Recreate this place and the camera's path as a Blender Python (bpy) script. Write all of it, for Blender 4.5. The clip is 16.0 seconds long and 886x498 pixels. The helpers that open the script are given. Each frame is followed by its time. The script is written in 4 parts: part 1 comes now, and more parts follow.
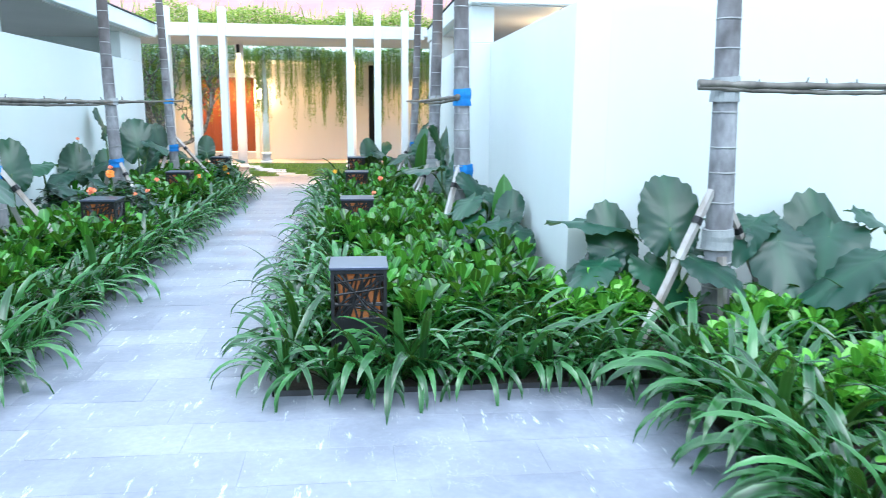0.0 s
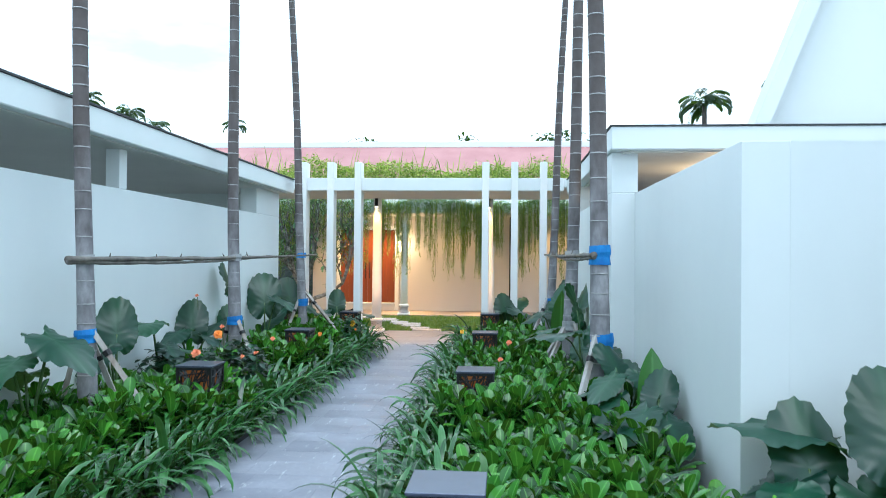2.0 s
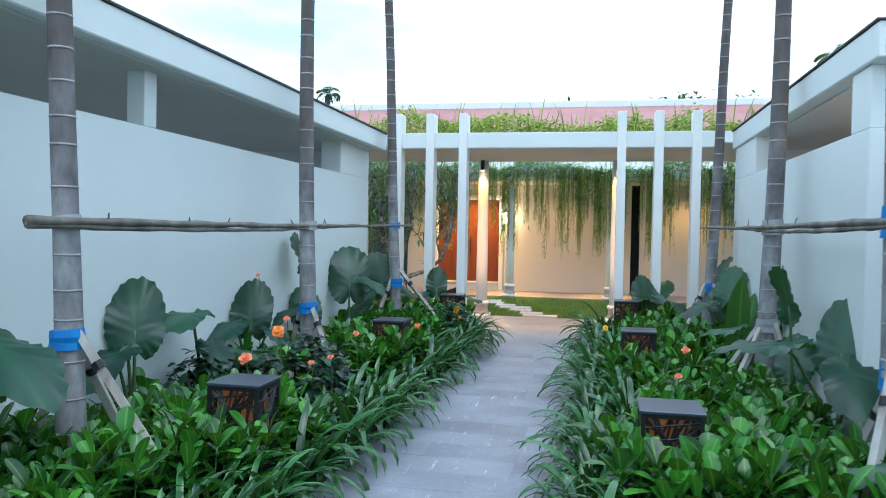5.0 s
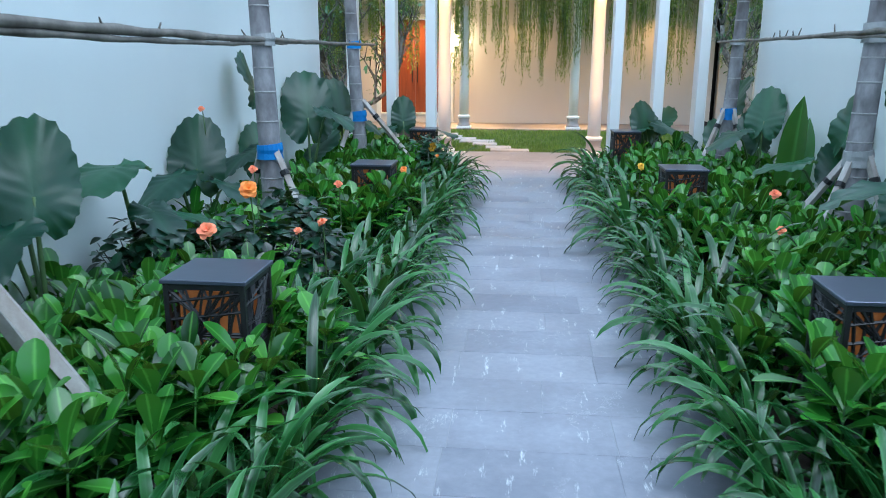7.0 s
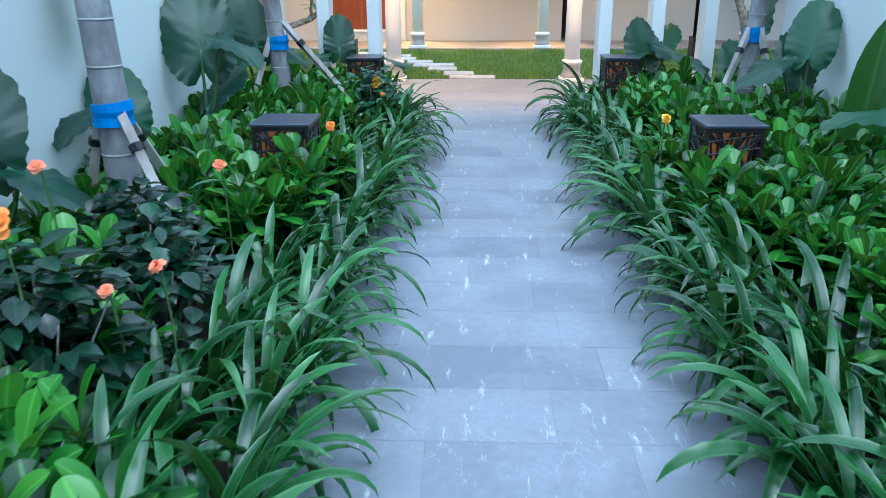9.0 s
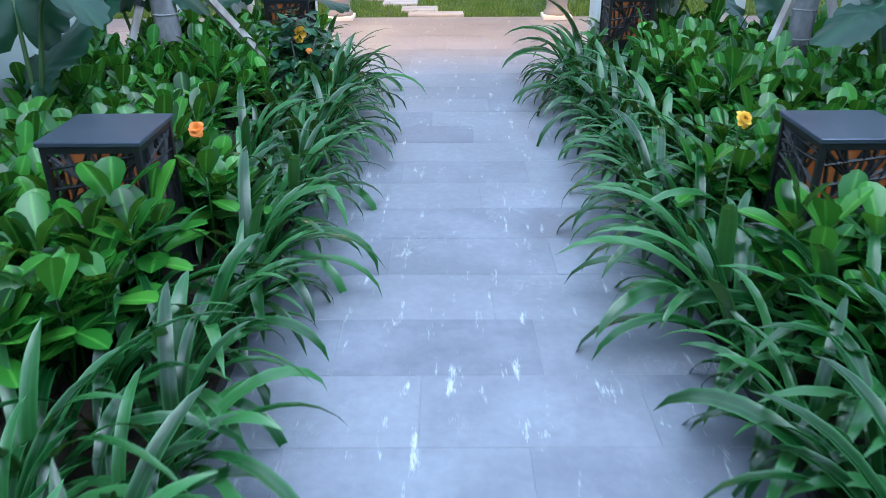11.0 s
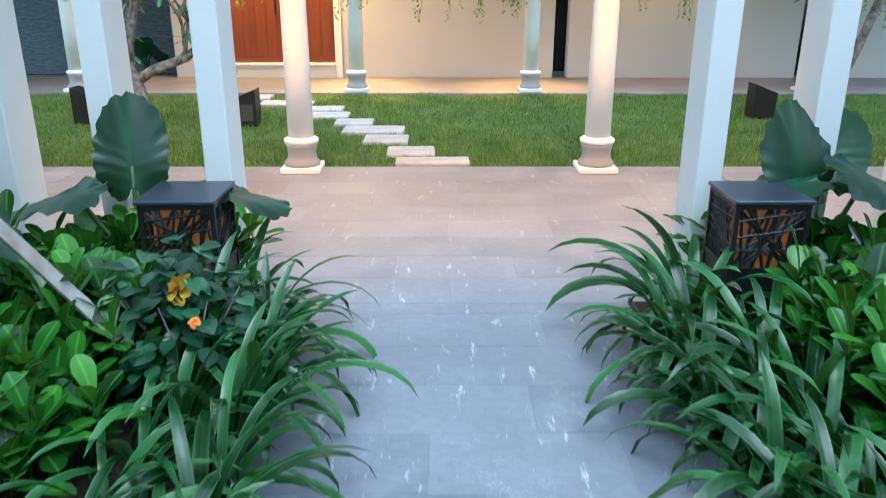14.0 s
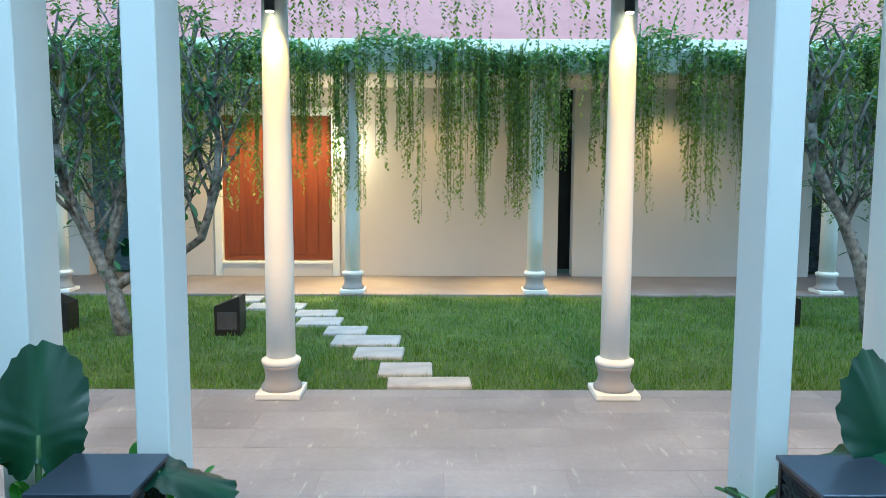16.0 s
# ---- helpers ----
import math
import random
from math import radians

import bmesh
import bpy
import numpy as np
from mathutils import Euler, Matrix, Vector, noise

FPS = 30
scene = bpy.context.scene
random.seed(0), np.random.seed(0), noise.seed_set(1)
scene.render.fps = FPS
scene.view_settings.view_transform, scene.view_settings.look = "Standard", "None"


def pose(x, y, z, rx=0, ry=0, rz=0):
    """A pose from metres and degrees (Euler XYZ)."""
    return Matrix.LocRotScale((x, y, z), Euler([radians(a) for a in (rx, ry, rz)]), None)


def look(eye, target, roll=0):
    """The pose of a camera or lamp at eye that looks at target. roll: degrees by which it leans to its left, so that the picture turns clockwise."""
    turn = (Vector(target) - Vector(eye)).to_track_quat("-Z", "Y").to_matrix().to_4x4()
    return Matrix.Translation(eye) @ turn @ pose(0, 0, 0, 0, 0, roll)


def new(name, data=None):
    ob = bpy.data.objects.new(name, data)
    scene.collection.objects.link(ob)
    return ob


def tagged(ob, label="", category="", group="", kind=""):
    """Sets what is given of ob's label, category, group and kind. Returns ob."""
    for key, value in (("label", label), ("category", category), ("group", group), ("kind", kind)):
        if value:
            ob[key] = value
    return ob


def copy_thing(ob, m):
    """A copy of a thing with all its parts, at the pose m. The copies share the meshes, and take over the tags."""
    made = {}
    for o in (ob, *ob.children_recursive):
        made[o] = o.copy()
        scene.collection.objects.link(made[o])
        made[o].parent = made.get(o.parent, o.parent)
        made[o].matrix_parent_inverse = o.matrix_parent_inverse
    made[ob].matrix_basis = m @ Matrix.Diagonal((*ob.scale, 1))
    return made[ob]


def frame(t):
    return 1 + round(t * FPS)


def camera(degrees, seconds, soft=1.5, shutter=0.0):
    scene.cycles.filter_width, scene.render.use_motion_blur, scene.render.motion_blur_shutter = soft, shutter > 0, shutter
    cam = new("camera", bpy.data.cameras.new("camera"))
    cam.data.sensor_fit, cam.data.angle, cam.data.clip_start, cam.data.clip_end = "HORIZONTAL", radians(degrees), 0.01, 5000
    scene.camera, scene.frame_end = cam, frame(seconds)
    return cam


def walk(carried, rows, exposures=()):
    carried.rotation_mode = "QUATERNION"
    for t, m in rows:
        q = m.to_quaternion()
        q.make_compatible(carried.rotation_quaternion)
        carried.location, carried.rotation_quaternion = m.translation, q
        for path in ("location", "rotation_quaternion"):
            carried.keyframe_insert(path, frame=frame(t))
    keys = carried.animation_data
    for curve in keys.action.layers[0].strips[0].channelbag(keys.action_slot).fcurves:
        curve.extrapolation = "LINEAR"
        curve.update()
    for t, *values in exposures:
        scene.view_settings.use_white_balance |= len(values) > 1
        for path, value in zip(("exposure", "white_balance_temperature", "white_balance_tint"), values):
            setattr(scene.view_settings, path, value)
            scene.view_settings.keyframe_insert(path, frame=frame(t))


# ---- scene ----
cam = camera(60.7, 16.0, soft=0.4, shutter=0.3)
PATH = [
    (0, (1.336, -0.923, 1.569), (1.562, 1.031, 1.208), 0.5),
    (0.5, (1.422, -0.637, 1.595), (1.473, 1.328, 1.228), 0.4),
    (1, (1.553, -0.352, 1.634), (1.487, 1.622, 1.322), 0.3),
    (1.5, (1.62, -0.09, 1.655), (1.467, 1.9, 1.539), 0.7),
    (2, (1.588, 0.208, 1.669), (1.428, 2.202, 1.691), 0.5),
    (2.5, (1.599, 0.587, 1.68), (1.412, 2.577, 1.765), 0.6),
    (3, (1.538, 0.967, 1.686), (1.3, 2.95, 1.789), 0.7),
    (3.2, (1.517, 1.141, 1.657), (1.258, 3.121, 1.762), 0.7),
    (5.3, (0.767, 2.916, 1.584), (0.361, 4.872, 1.473), 0.9),
    (5.5, (0.653, 3.045, 1.539), (0.267, 5.001, 1.379), 0.6),
    (6, (0.390, 3.385, 1.560), (0.093, 5.345, 1.290), 0.85),
    (6.5, (0.128, 3.775, 1.530), (-0.103, 5.727, 1.160), 0.6),
    (7, (-0.026, 4.205, 1.486), (-0.213, 6.138, 1.007), 0.2),
    (7.5, (-0.106, 4.725, 1.471), (-0.272, 6.643, 0.927), -0.1),
    (8, (-0.172, 5.221, 1.469), (-0.302, 7.13, 0.885), -0.3),
    (8.5, (-0.155, 5.693, 1.478), (-0.25, 7.587, 0.844), -0.3),
    (10.8, (-0.045, 7.84, 1.418), (-0.062, 9.646, 0.56), -0.3),
    (11, (-0.065, 8.031, 1.411), (-0.068, 9.833, 0.542), -0.3),
    (11.5, (-0.073, 8.516, 1.424), (-0.076, 10.294, 0.508), -0.3),
    (12, (-0.074, 8.965, 1.427), (-0.061, 10.736, 0.498), -0.4),
    (12.5, (-0.082, 9.473, 1.422), (-0.065, 11.242, 0.489), -0.1),
    (13, (-0.08, 9.944, 1.464), (-0.073, 11.722, 0.548), -0.1),
    (13.5, (-0.082, 10.392, 1.524), (-0.072, 12.221, 0.716), -0.1),
    (14, (-0.112, 10.775, 1.556), (-0.096, 12.657, 0.881), 0.1),
    (14.5, (-0.064, 11.097, 1.598), (-0.057, 13.016, 1.034), 0.0),
    (15, (-0.072, 11.376, 1.635), (-0.062, 13.329, 1.202), 0.2),
    (15.5, (-0.093, 11.487, 1.679), (-0.083, 13.462, 1.363), 0.2),
    (16, (-0.068, 11.549, 1.699), (-0.06, 13.537, 1.488), 0.2),
]
walk(cam, [(t, look(eye, target, roll)) for t, eye, target, roll in PATH],
     [(0, 1.8, 5450, 6), (1.0, 1.84, 5450, 6), (1.5, 1.42, 5450, 5), (2.0, 1.14, 5550, 4), (3.0, 0.6, 5600, 4), (5.5, 0.95, 5350, 4), (6.0, 0.72, 5300, 4), (6.5, 0.74, 5250, 5), (7.0, 1.12, 5150, 5), (7.5, 1.22, 5050, 3), (8.5, 1.29, 4850, 1),
      (11.0, 1.31, 5000, 8), (12.5, 1.38, 5200, 11), (13.4, 1.38, 5150, 10), (14.0, 1.30, 5150, 2), (15.0, 0.94, 4750, -7), (15.5, 0.68, 4600, -9), (16.0, 0.98, 4600, -9)])

# ---- world, sun, exposure ----
world = bpy.data.worlds.new("dusk_sky")
scene.world = world
world.use_nodes = True
wt = world.node_tree
wt.nodes.clear()
w_out = wt.nodes.new("ShaderNodeOutputWorld")
w_bg = wt.nodes.new("ShaderNodeBackground")
w_sky = wt.nodes.new("ShaderNodeTexSky")
w_sky.sky_type = "NISHITA"
w_sky.sun_disc = False
w_sky.sun_elevation = radians(66)
w_sky.sun_rotation = radians(157)
w_sky.air_density = 1.0
w_sky.dust_density = 2.0
w_scale = wt.nodes.new("ShaderNodeVectorMath")
w_scale.operation = "SCALE"
w_scale.inputs["Scale"].default_value = 0.10
wt.links.new(w_sky.outputs[0], w_scale.inputs[0])
w_tc = wt.nodes.new("ShaderNodeTexCoord")
w_map = wt.nodes.new("ShaderNodeMapping")
w_map.inputs["Scale"].default_value = (1.2, 1.2, 4.5)
w_noise = wt.nodes.new("ShaderNodeTexNoise")
w_noise.inputs["Scale"].default_value = 1.7
w_noise.inputs["Detail"].default_value = 6
w_noise.inputs["Roughness"].default_value = 0.55
w_ramp = wt.nodes.new("ShaderNodeValToRGB")
w_ramp.color_ramp.elements[0].position = 0.34
w_ramp.color_ramp.elements[0].color = (0.50, 0.70, 0.80, 1)
w_ramp.color_ramp.elements[1].position = 0.56
w_ramp.color_ramp.elements[1].color = (0.97, 1.03, 1.04, 1)
w_mix = wt.nodes.new("ShaderNodeMix")
w_mix.data_type = "RGBA"
w_mix.inputs[0].default_value = 0.8
wt.links.new(w_tc.outputs["Generated"], w_map.inputs["Vector"])
wt.links.new(w_map.outputs[0], w_noise.inputs["Vector"])
wt.links.new(w_noise.outputs["Fac"], w_ramp.inputs[0])
wt.links.new(w_scale.outputs[0], w_mix.inputs[6])
wt.links.new(w_ramp.outputs[0], w_mix.inputs[7])
wt.links.new(w_mix.outputs[2], w_bg.inputs["Color"])
w_bg.inputs["Strength"].default_value = 1.08
wt.links.new(w_bg.outputs[0], w_out.inputs["Surface"])

sun = new("sun", bpy.data.lights.new("sun", "SUN"))
sun.data.energy = 0.8
sun.data.angle = radians(40)
sun.data.color = (1.0, 0.97, 0.93)
sun.matrix_world = look((5, -12, 30), (0, 0, 0))

WARM = (1.0, 0.66, 0.33)


def spot_lamp(name, eye, target, watts, cone, blend=0.6, size=0.03, color=WARM):
    ob = new(name, bpy.data.lights.new(name, "SPOT"))
    ob.data.energy, ob.data.spot_size, ob.data.spot_blend = watts, radians(cone), blend
    ob.data.shadow_soft_size, ob.data.color = size, color
    ob.matrix_world = look(eye, target)
    return ob


def point_lamp(name, at, watts, size=0.05, color=WARM):
    ob = new(name, bpy.data.lights.new(name, "POINT"))
    ob.data.energy, ob.data.shadow_soft_size, ob.data.color = watts, size, color
    ob.location = at
    return ob


for lx in (-1.26, 1.25):
    spot_lamp("column_spot", (lx, 16.965, 2.755), (lx, 17.05, 1.0), 24, 90, 0.9, 0.02, (1.0, 0.46, 0.07))
for lx in (-3.9, -1.26, 1.25, 3.9):
    spot_lamp("ceiling_downlight", (lx, 15.35, 2.94), (lx, 16.75, 0), 210, 110, 0.9, 0.04, (1.0, 0.48, 0.17))
for lx in (-1.25, 1.22):
    spot_lamp("far_column_spot", (lx, 22.15, 2.88), (lx + (0.1 if lx < 0 else -0.1), 22.05, 0), 520, 52, 0.9, 0.03, (1.0, 0.50, 0.13))
point_lamp("sconce_light", (-1.56, 23.02, 2.02), 17, 0.06)
for lx in (-2.6, 0.0, 3.2):
    spot_lamp("walkway_downlight", (lx, 22.5, 2.86), (lx, 22.45, 0.1), 260 if lx < -1 else 30 if lx < 1 else 60, 140, 0.9, 0.05, (1.0, 0.52, 0.15))
point_lamp("gallery_lamp", (4.2, 9.6, 2.35), 16, 0.06)

# ---- materials ----


def mat(name):
    m = bpy.data.materials.new(name)
    m.use_nodes = True
    nt = m.node_tree
    b = nt.nodes["Principled BSDF"]
    return m, nt, b


def tex(nt, scale, detail=4, rough=0.55, kind="ShaderNodeTexNoise", coord="Object", stretch=(1, 1, 1)):
    tc = nt.nodes.new("ShaderNodeTexCoord")
    mp = nt.nodes.new("ShaderNodeMapping")
    mp.inputs["Scale"].default_value = stretch
    n = nt.nodes.new(kind)
    n.inputs["Scale"].default_value = scale
    if kind == "ShaderNodeTexNoise":
        n.inputs["Detail"].default_value = detail
        n.inputs["Roughness"].default_value = rough
    if coord == "World":
        nt.links.new(nt.nodes.new("ShaderNodeNewGeometry").outputs["Position"], mp.inputs["Vector"])
    else:
        nt.links.new(tc.outputs[coord], mp.inputs["Vector"])
    nt.links.new(mp.outputs[0], n.inputs["Vector"])
    return n


def ramp(nt, fac, stops):
    r = nt.nodes.new("ShaderNodeValToRGB")
    el = r.color_ramp.elements
    el[0].position, el[0].color = stops[0][0], (*stops[0][1], 1)
    el[1].position, el[1].color = stops[-1][0], (*stops[-1][1], 1)
    for p, c in stops[1:-1]:
        e = el.new(p)
        e.color = (*c, 1)
    nt.links.new(fac, r.inputs[0])
    return r.outputs[0]


def mixc(nt, a, b, fac, mode="MIX"):
    m = nt.nodes.new("ShaderNodeMix")
    m.data_type, m.blend_type = "RGBA", mode
    for sock, val in ((m.inputs[0], fac), (m.inputs[6], a), (m.inputs[7], b)):
        if isinstance(val, (int, float)):
            sock.default_value = val
        elif isinstance(val, tuple):
            sock.default_value = (*val, 1)
        else:
            nt.links.new(val, sock)
    return m.outputs[2]


def bump(nt, b, height, strength=0.2, dist=0.01):
    n = nt.nodes.new("ShaderNodeBump")
    n.inputs["Strength"].default_value, n.inputs["Distance"].default_value = strength, dist
    nt.links.new(height, n.inputs["Height"])
    nt.links.new(n.outputs[0], b.inputs["Normal"])


def two_scale(name, c0, c1, big=0.6, fine=30, rough=0.7, metal=0.0, bstr=0.15, bdist=0.004, tint=None, stretch=(1, 1, 1)):
    m, nt, b = mat(name)
    n1, n2 = tex(nt, big, 5, stretch=stretch), tex(nt, fine, 3)
    col = ramp(nt, n1.outputs["Fac"], [(0.3, c0), (0.7, c1)])
    dark = tuple(q * 0.8 for q in c0)
    f = nt.nodes.new("ShaderNodeMath")
    f.operation = "MULTIPLY"
    f.inputs[1].default_value = 0.35
    nt.links.new(n2.outputs["Fac"], f.inputs[0])
    nt.links.new(mixc(nt, col, dark, f.outputs[0]), b.inputs["Base Color"])
    b.inputs["Roughness"].default_value, b.inputs["Metallic"].default_value = rough, metal
    bump(nt, b, n2.outputs["Fac"], bstr, bdist)
    return m


def leaf_mat(name, base, light, dark, rough=0.38, trans=0.25, rib=0.35, spec=0.5, patch=14, edge=0.0):
    """A leaf with a paler midrib along u = 0.5 and its own shade per leaf and plant."""
    m, nt, b = mat(name)
    geo = nt.nodes.new("ShaderNodeNewGeometry")
    oi = nt.nodes.new("ShaderNodeObjectInfo")
    add = nt.nodes.new("ShaderNodeMath")
    add.operation = "ADD"
    nt.links.new(geo.outputs["Random Per Island"], add.inputs[0])
    nt.links.new(oi.outputs["Random"], add.inputs[1])
    half = nt.nodes.new("ShaderNodeMath")
    half.operation = "MULTIPLY"
    half.inputs[1].default_value = 0.5
    nt.links.new(add.outputs[0], half.inputs[0])
    # tone varies at random; a near-black dark end paints shade between leaves
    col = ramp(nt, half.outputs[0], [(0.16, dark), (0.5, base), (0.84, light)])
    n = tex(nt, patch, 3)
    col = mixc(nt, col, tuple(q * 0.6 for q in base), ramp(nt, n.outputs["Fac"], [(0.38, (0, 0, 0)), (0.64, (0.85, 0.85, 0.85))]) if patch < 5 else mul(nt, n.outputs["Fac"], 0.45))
    uv = nt.nodes.new("ShaderNodeUVMap")
    uv.uv_map = "leaf"
    sep = nt.nodes.new("ShaderNodeSeparateXYZ")
    nt.links.new(uv.outputs[0], sep.inputs[0])
    d = nt.nodes.new("ShaderNodeMath")
    d.operation = "SUBTRACT"
    d.inputs[1].default_value = 0.5
    nt.links.new(sep.outputs[0], d.inputs[0])
    ab = nt.nodes.new("ShaderNodeMath")
    ab.operation = "ABSOLUTE"
    nt.links.new(d.outputs[0], ab.inputs[0])
    ribf = ramp(nt, ab.outputs[0], [(0.0, (rib, rib, rib)), (0.09, (0, 0, 0))])
    col = mixc(nt, col, tuple(min(1, q * 1.9 + 0.03) for q in light), ribf)
    # pale rims: a highlight painted along both leaf edges
    if edge:
        col = mixc(nt, col, tuple(min(1, q * 1.6 + 0.02) for q in light), ramp(nt, ab.outputs[0], [(0.30, (0, 0, 0)), (0.5, (edge, edge, edge))]))
    height = n.outputs["Fac"]
    nt.links.new(col, b.inputs["Base Color"])
    b.inputs["Roughness"].default_value = rough
    b.inputs["Specular IOR Level"].default_value = spec
    bump(nt, b, height, 0.25, 0.004)
    tr = nt.nodes.new("ShaderNodeBsdfTranslucent")
    nt.links.new(mixc(nt, col, (0.45, 0.8, 0.05), 0.35), tr.inputs["Color"])
    mx = nt.nodes.new("ShaderNodeMixShader")
    mx.inputs[0].default_value = trans
    nt.links.new(b.outputs[0], mx.inputs[1])
    nt.links.new(tr.outputs[0], mx.inputs[2])
    nt.links.new(mx.outputs[0], nt.nodes["Material Output"].inputs["Surface"])
    return m


def mul(nt, sock, k):
    f = nt.nodes.new("ShaderNodeMath")
    f.operation = "MULTIPLY"
    f.inputs[1].default_value = k
    nt.links.new(sock, f.inputs[0])
    return f.outputs[0]


def plaster(name, c, stain):
    m, nt, b = mat(name)
    n1, n2, n3 = tex(nt, 0.5, 5, stretch=(1, 1, 0.35)), tex(nt, 60, 3), tex(nt, 6, 4)
    col = ramp(nt, n1.outputs["Fac"], [(0.35, stain), (0.62, c)])
    col = mixc(nt, col, tuple(q * 0.9 for q in c), mul(nt, n3.outputs["Fac"], 0.25))
    nt.links.new(col, b.inputs["Base Color"])
    b.inputs["Roughness"].default_value = 0.62
    bump(nt, b, n2.outputs["Fac"], 0.1, 0.003)
    return m


M_WALL = plaster("white_plaster", (0.73, 0.755, 0.755), (0.68, 0.71, 0.715))
M_FARWALL = plaster("cream_plaster", (0.62, 0.575, 0.54), (0.56, 0.515, 0.485))
M_CEIL = plaster("ceiling_paint", (0.62, 0.60, 0.57), (0.55, 0.53, 0.51))
M_COLUMN = plaster("column_paint", (0.80, 0.80, 0.79), (0.74, 0.74, 0.73))
M_BASE = plaster("grey_moulding_paint", (0.31, 0.30, 0.31), (0.26, 0.255, 0.265))
M_SOIL = two_scale("soil", (0.02, 0.015, 0.011), (0.055, 0.04, 0.028), 4, 60, 0.95, bstr=0.6, bdist=0.02)
M_GROUND = two_scale("ground_grass", (0.03, 0.05, 0.012), (0.06, 0.10, 0.025), 1.5, 40, 0.95, bstr=0.5, bdist=0.02)
M_TURF = two_scale("turf", (0.045, 0.08, 0.016), (0.09, 0.14, 0.03), 2.0, 60, 0.95, bstr=0.5, bdist=0.02)
M_METAL = two_scale("black_powder_coat", (0.012, 0.012, 0.014), (0.02, 0.02, 0.022), 8, 200, 0.45, 0.3, 0.1, 0.001)
M_LID = two_scale("slate_metal_lid", (0.062, 0.072, 0.110), (0.105, 0.12, 0.17), 3, 120, 0.3, 0.6, 0.05, 0.001)
M_STRAP = two_scale("blue_webbing", (0.01, 0.13, 0.45), (0.03, 0.25, 0.62), 9, 180, 0.7, bstr=0.4)
M_RUBBER = two_scale("grey_wrap", (0.25, 0.26, 0.27), (0.38, 0.38, 0.38), 9, 90, 0.8, bstr=0.4)
M_POLE = two_scale("weathered_pole", (0.24, 0.19, 0.16), (0.60, 0.59, 0.58), 7, 60, 0.8, bstr=0.4, stretch=(1, 1, 0.3))
M_BAMBOO = two_scale("grey_bamboo", (0.05, 0.042, 0.035), (0.24, 0.215, 0.19), 6, 70, 0.65, bstr=0.35)
M_BARK = two_scale("pale_bark", (0.035, 0.033, 0.03), (0.33, 0.33, 0.32), 14, 60, 0.9, bstr=0.6, bdist=0.01)
M_STEM = two_scale("green_stem", (0.05, 0.10, 0.03), (0.10, 0.17, 0.05), 9, 50, 0.5)
M_EDGE = two_scale("dark_edging", (0.03, 0.03, 0.033), (0.06, 0.06, 0.065), 6, 90, 0.7)
M_STONE = two_scale("pale_stepping_stone", (0.30, 0.31, 0.335), (0.46, 0.47, 0.49), 5, 60, 0.75, bstr=0.3)
M_WOOD = two_scale("varnished_door", (0.155, 0.036, 0.010), (0.25, 0.062, 0.016), 2.2, 50, 0.35, bstr=0.15, stretch=(6, 6, 0.5))
M_PINK = two_scale("pink_roof", (0.38, 0.175, 0.175), (0.47, 0.24, 0.235), 1.2, 30, 0.8, bstr=0.3)
# near-black paint in place of the shade behind the far wall slots
M_SHADE = two_scale("painted_shade", (0.012, 0.012, 0.013), (0.03, 0.03, 0.03), 3, 60, 0.6)
M_BLUESTONE = two_scale("blue_grey_ledgestone", (0.10, 0.13, 0.15), (0.26, 0.31, 0.34), 7, 50, 0.85, bstr=0.7, bdist=0.02, stretch=(1, 1, 4))
M_FLOWER = two_scale("coral_petal", (0.85, 0.22, 0.12), (0.95, 0.36, 0.16), 20, 90, 0.6)
M_FLOWER2 = two_scale("orange_petal", (0.82, 0.20, 0.02), (0.92, 0.34, 0.05), 20, 90, 0.6)
M_FLOWER3 = two_scale("yellow_petal", (0.78, 0.42, 0.02), (0.88, 0.56, 0.05), 20, 90, 0.6)

# lily, groundcover, hibiscus: dark ends near black, the shade of leaf gaps painted in
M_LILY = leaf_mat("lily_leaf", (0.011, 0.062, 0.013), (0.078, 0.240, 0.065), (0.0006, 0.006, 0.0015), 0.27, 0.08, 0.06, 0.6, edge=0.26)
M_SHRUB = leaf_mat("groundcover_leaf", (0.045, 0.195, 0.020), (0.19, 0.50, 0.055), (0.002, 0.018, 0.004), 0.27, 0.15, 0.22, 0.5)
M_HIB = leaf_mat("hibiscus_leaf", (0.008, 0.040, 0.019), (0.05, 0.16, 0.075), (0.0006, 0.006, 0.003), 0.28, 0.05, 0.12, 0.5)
M_TARO = leaf_mat("taro_leaf", (0.010, 0.058, 0.034), (0.036, 0.15, 0.055), (0.004, 0.028, 0.019), 0.36, 0.12, 0.10, 0.5)
M_CANNA = leaf_mat("paddle_leaf", (0.032, 0.13, 0.025), (0.06, 0.20, 0.035), (0.018, 0.08, 0.02), 0.34, 0.22, 0.4)
# golden light end puts the warm lamplight on the vines into their colour
M_VINE = leaf_mat("vine_leaf", (0.12, 0.17, 0.030), (0.52, 0.52, 0.13), (0.006, 0.022, 0.006), 0.42, 0.42, 0.1)
M_PLANTER = leaf_mat("planter_leaf", (0.060, 0.155, 0.075), (0.26, 0.44, 0.22), (0.008, 0.03, 0.016), 0.4, 0.25, 0.1)
M_PLUM = leaf_mat("frangipani_leaf", (0.045, 0.14, 0.060), (0.15, 0.32, 0.15), (0.006, 0.025, 0.012), 0.38, 0.18, 0.3)
M_PALM = leaf_mat("palm_frond", (0.012, 0.035, 0.016), (0.026, 0.06, 0.024), (0.006, 0.016, 0.008), 0.6, 0.2, 0.1)
M_GRASS = leaf_mat("grass_blade", (0.070, 0.155, 0.022), (0.24, 0.32, 0.065), (0.022, 0.055, 0.010), 0.5, 0.3, 0.0, patch=3.6)


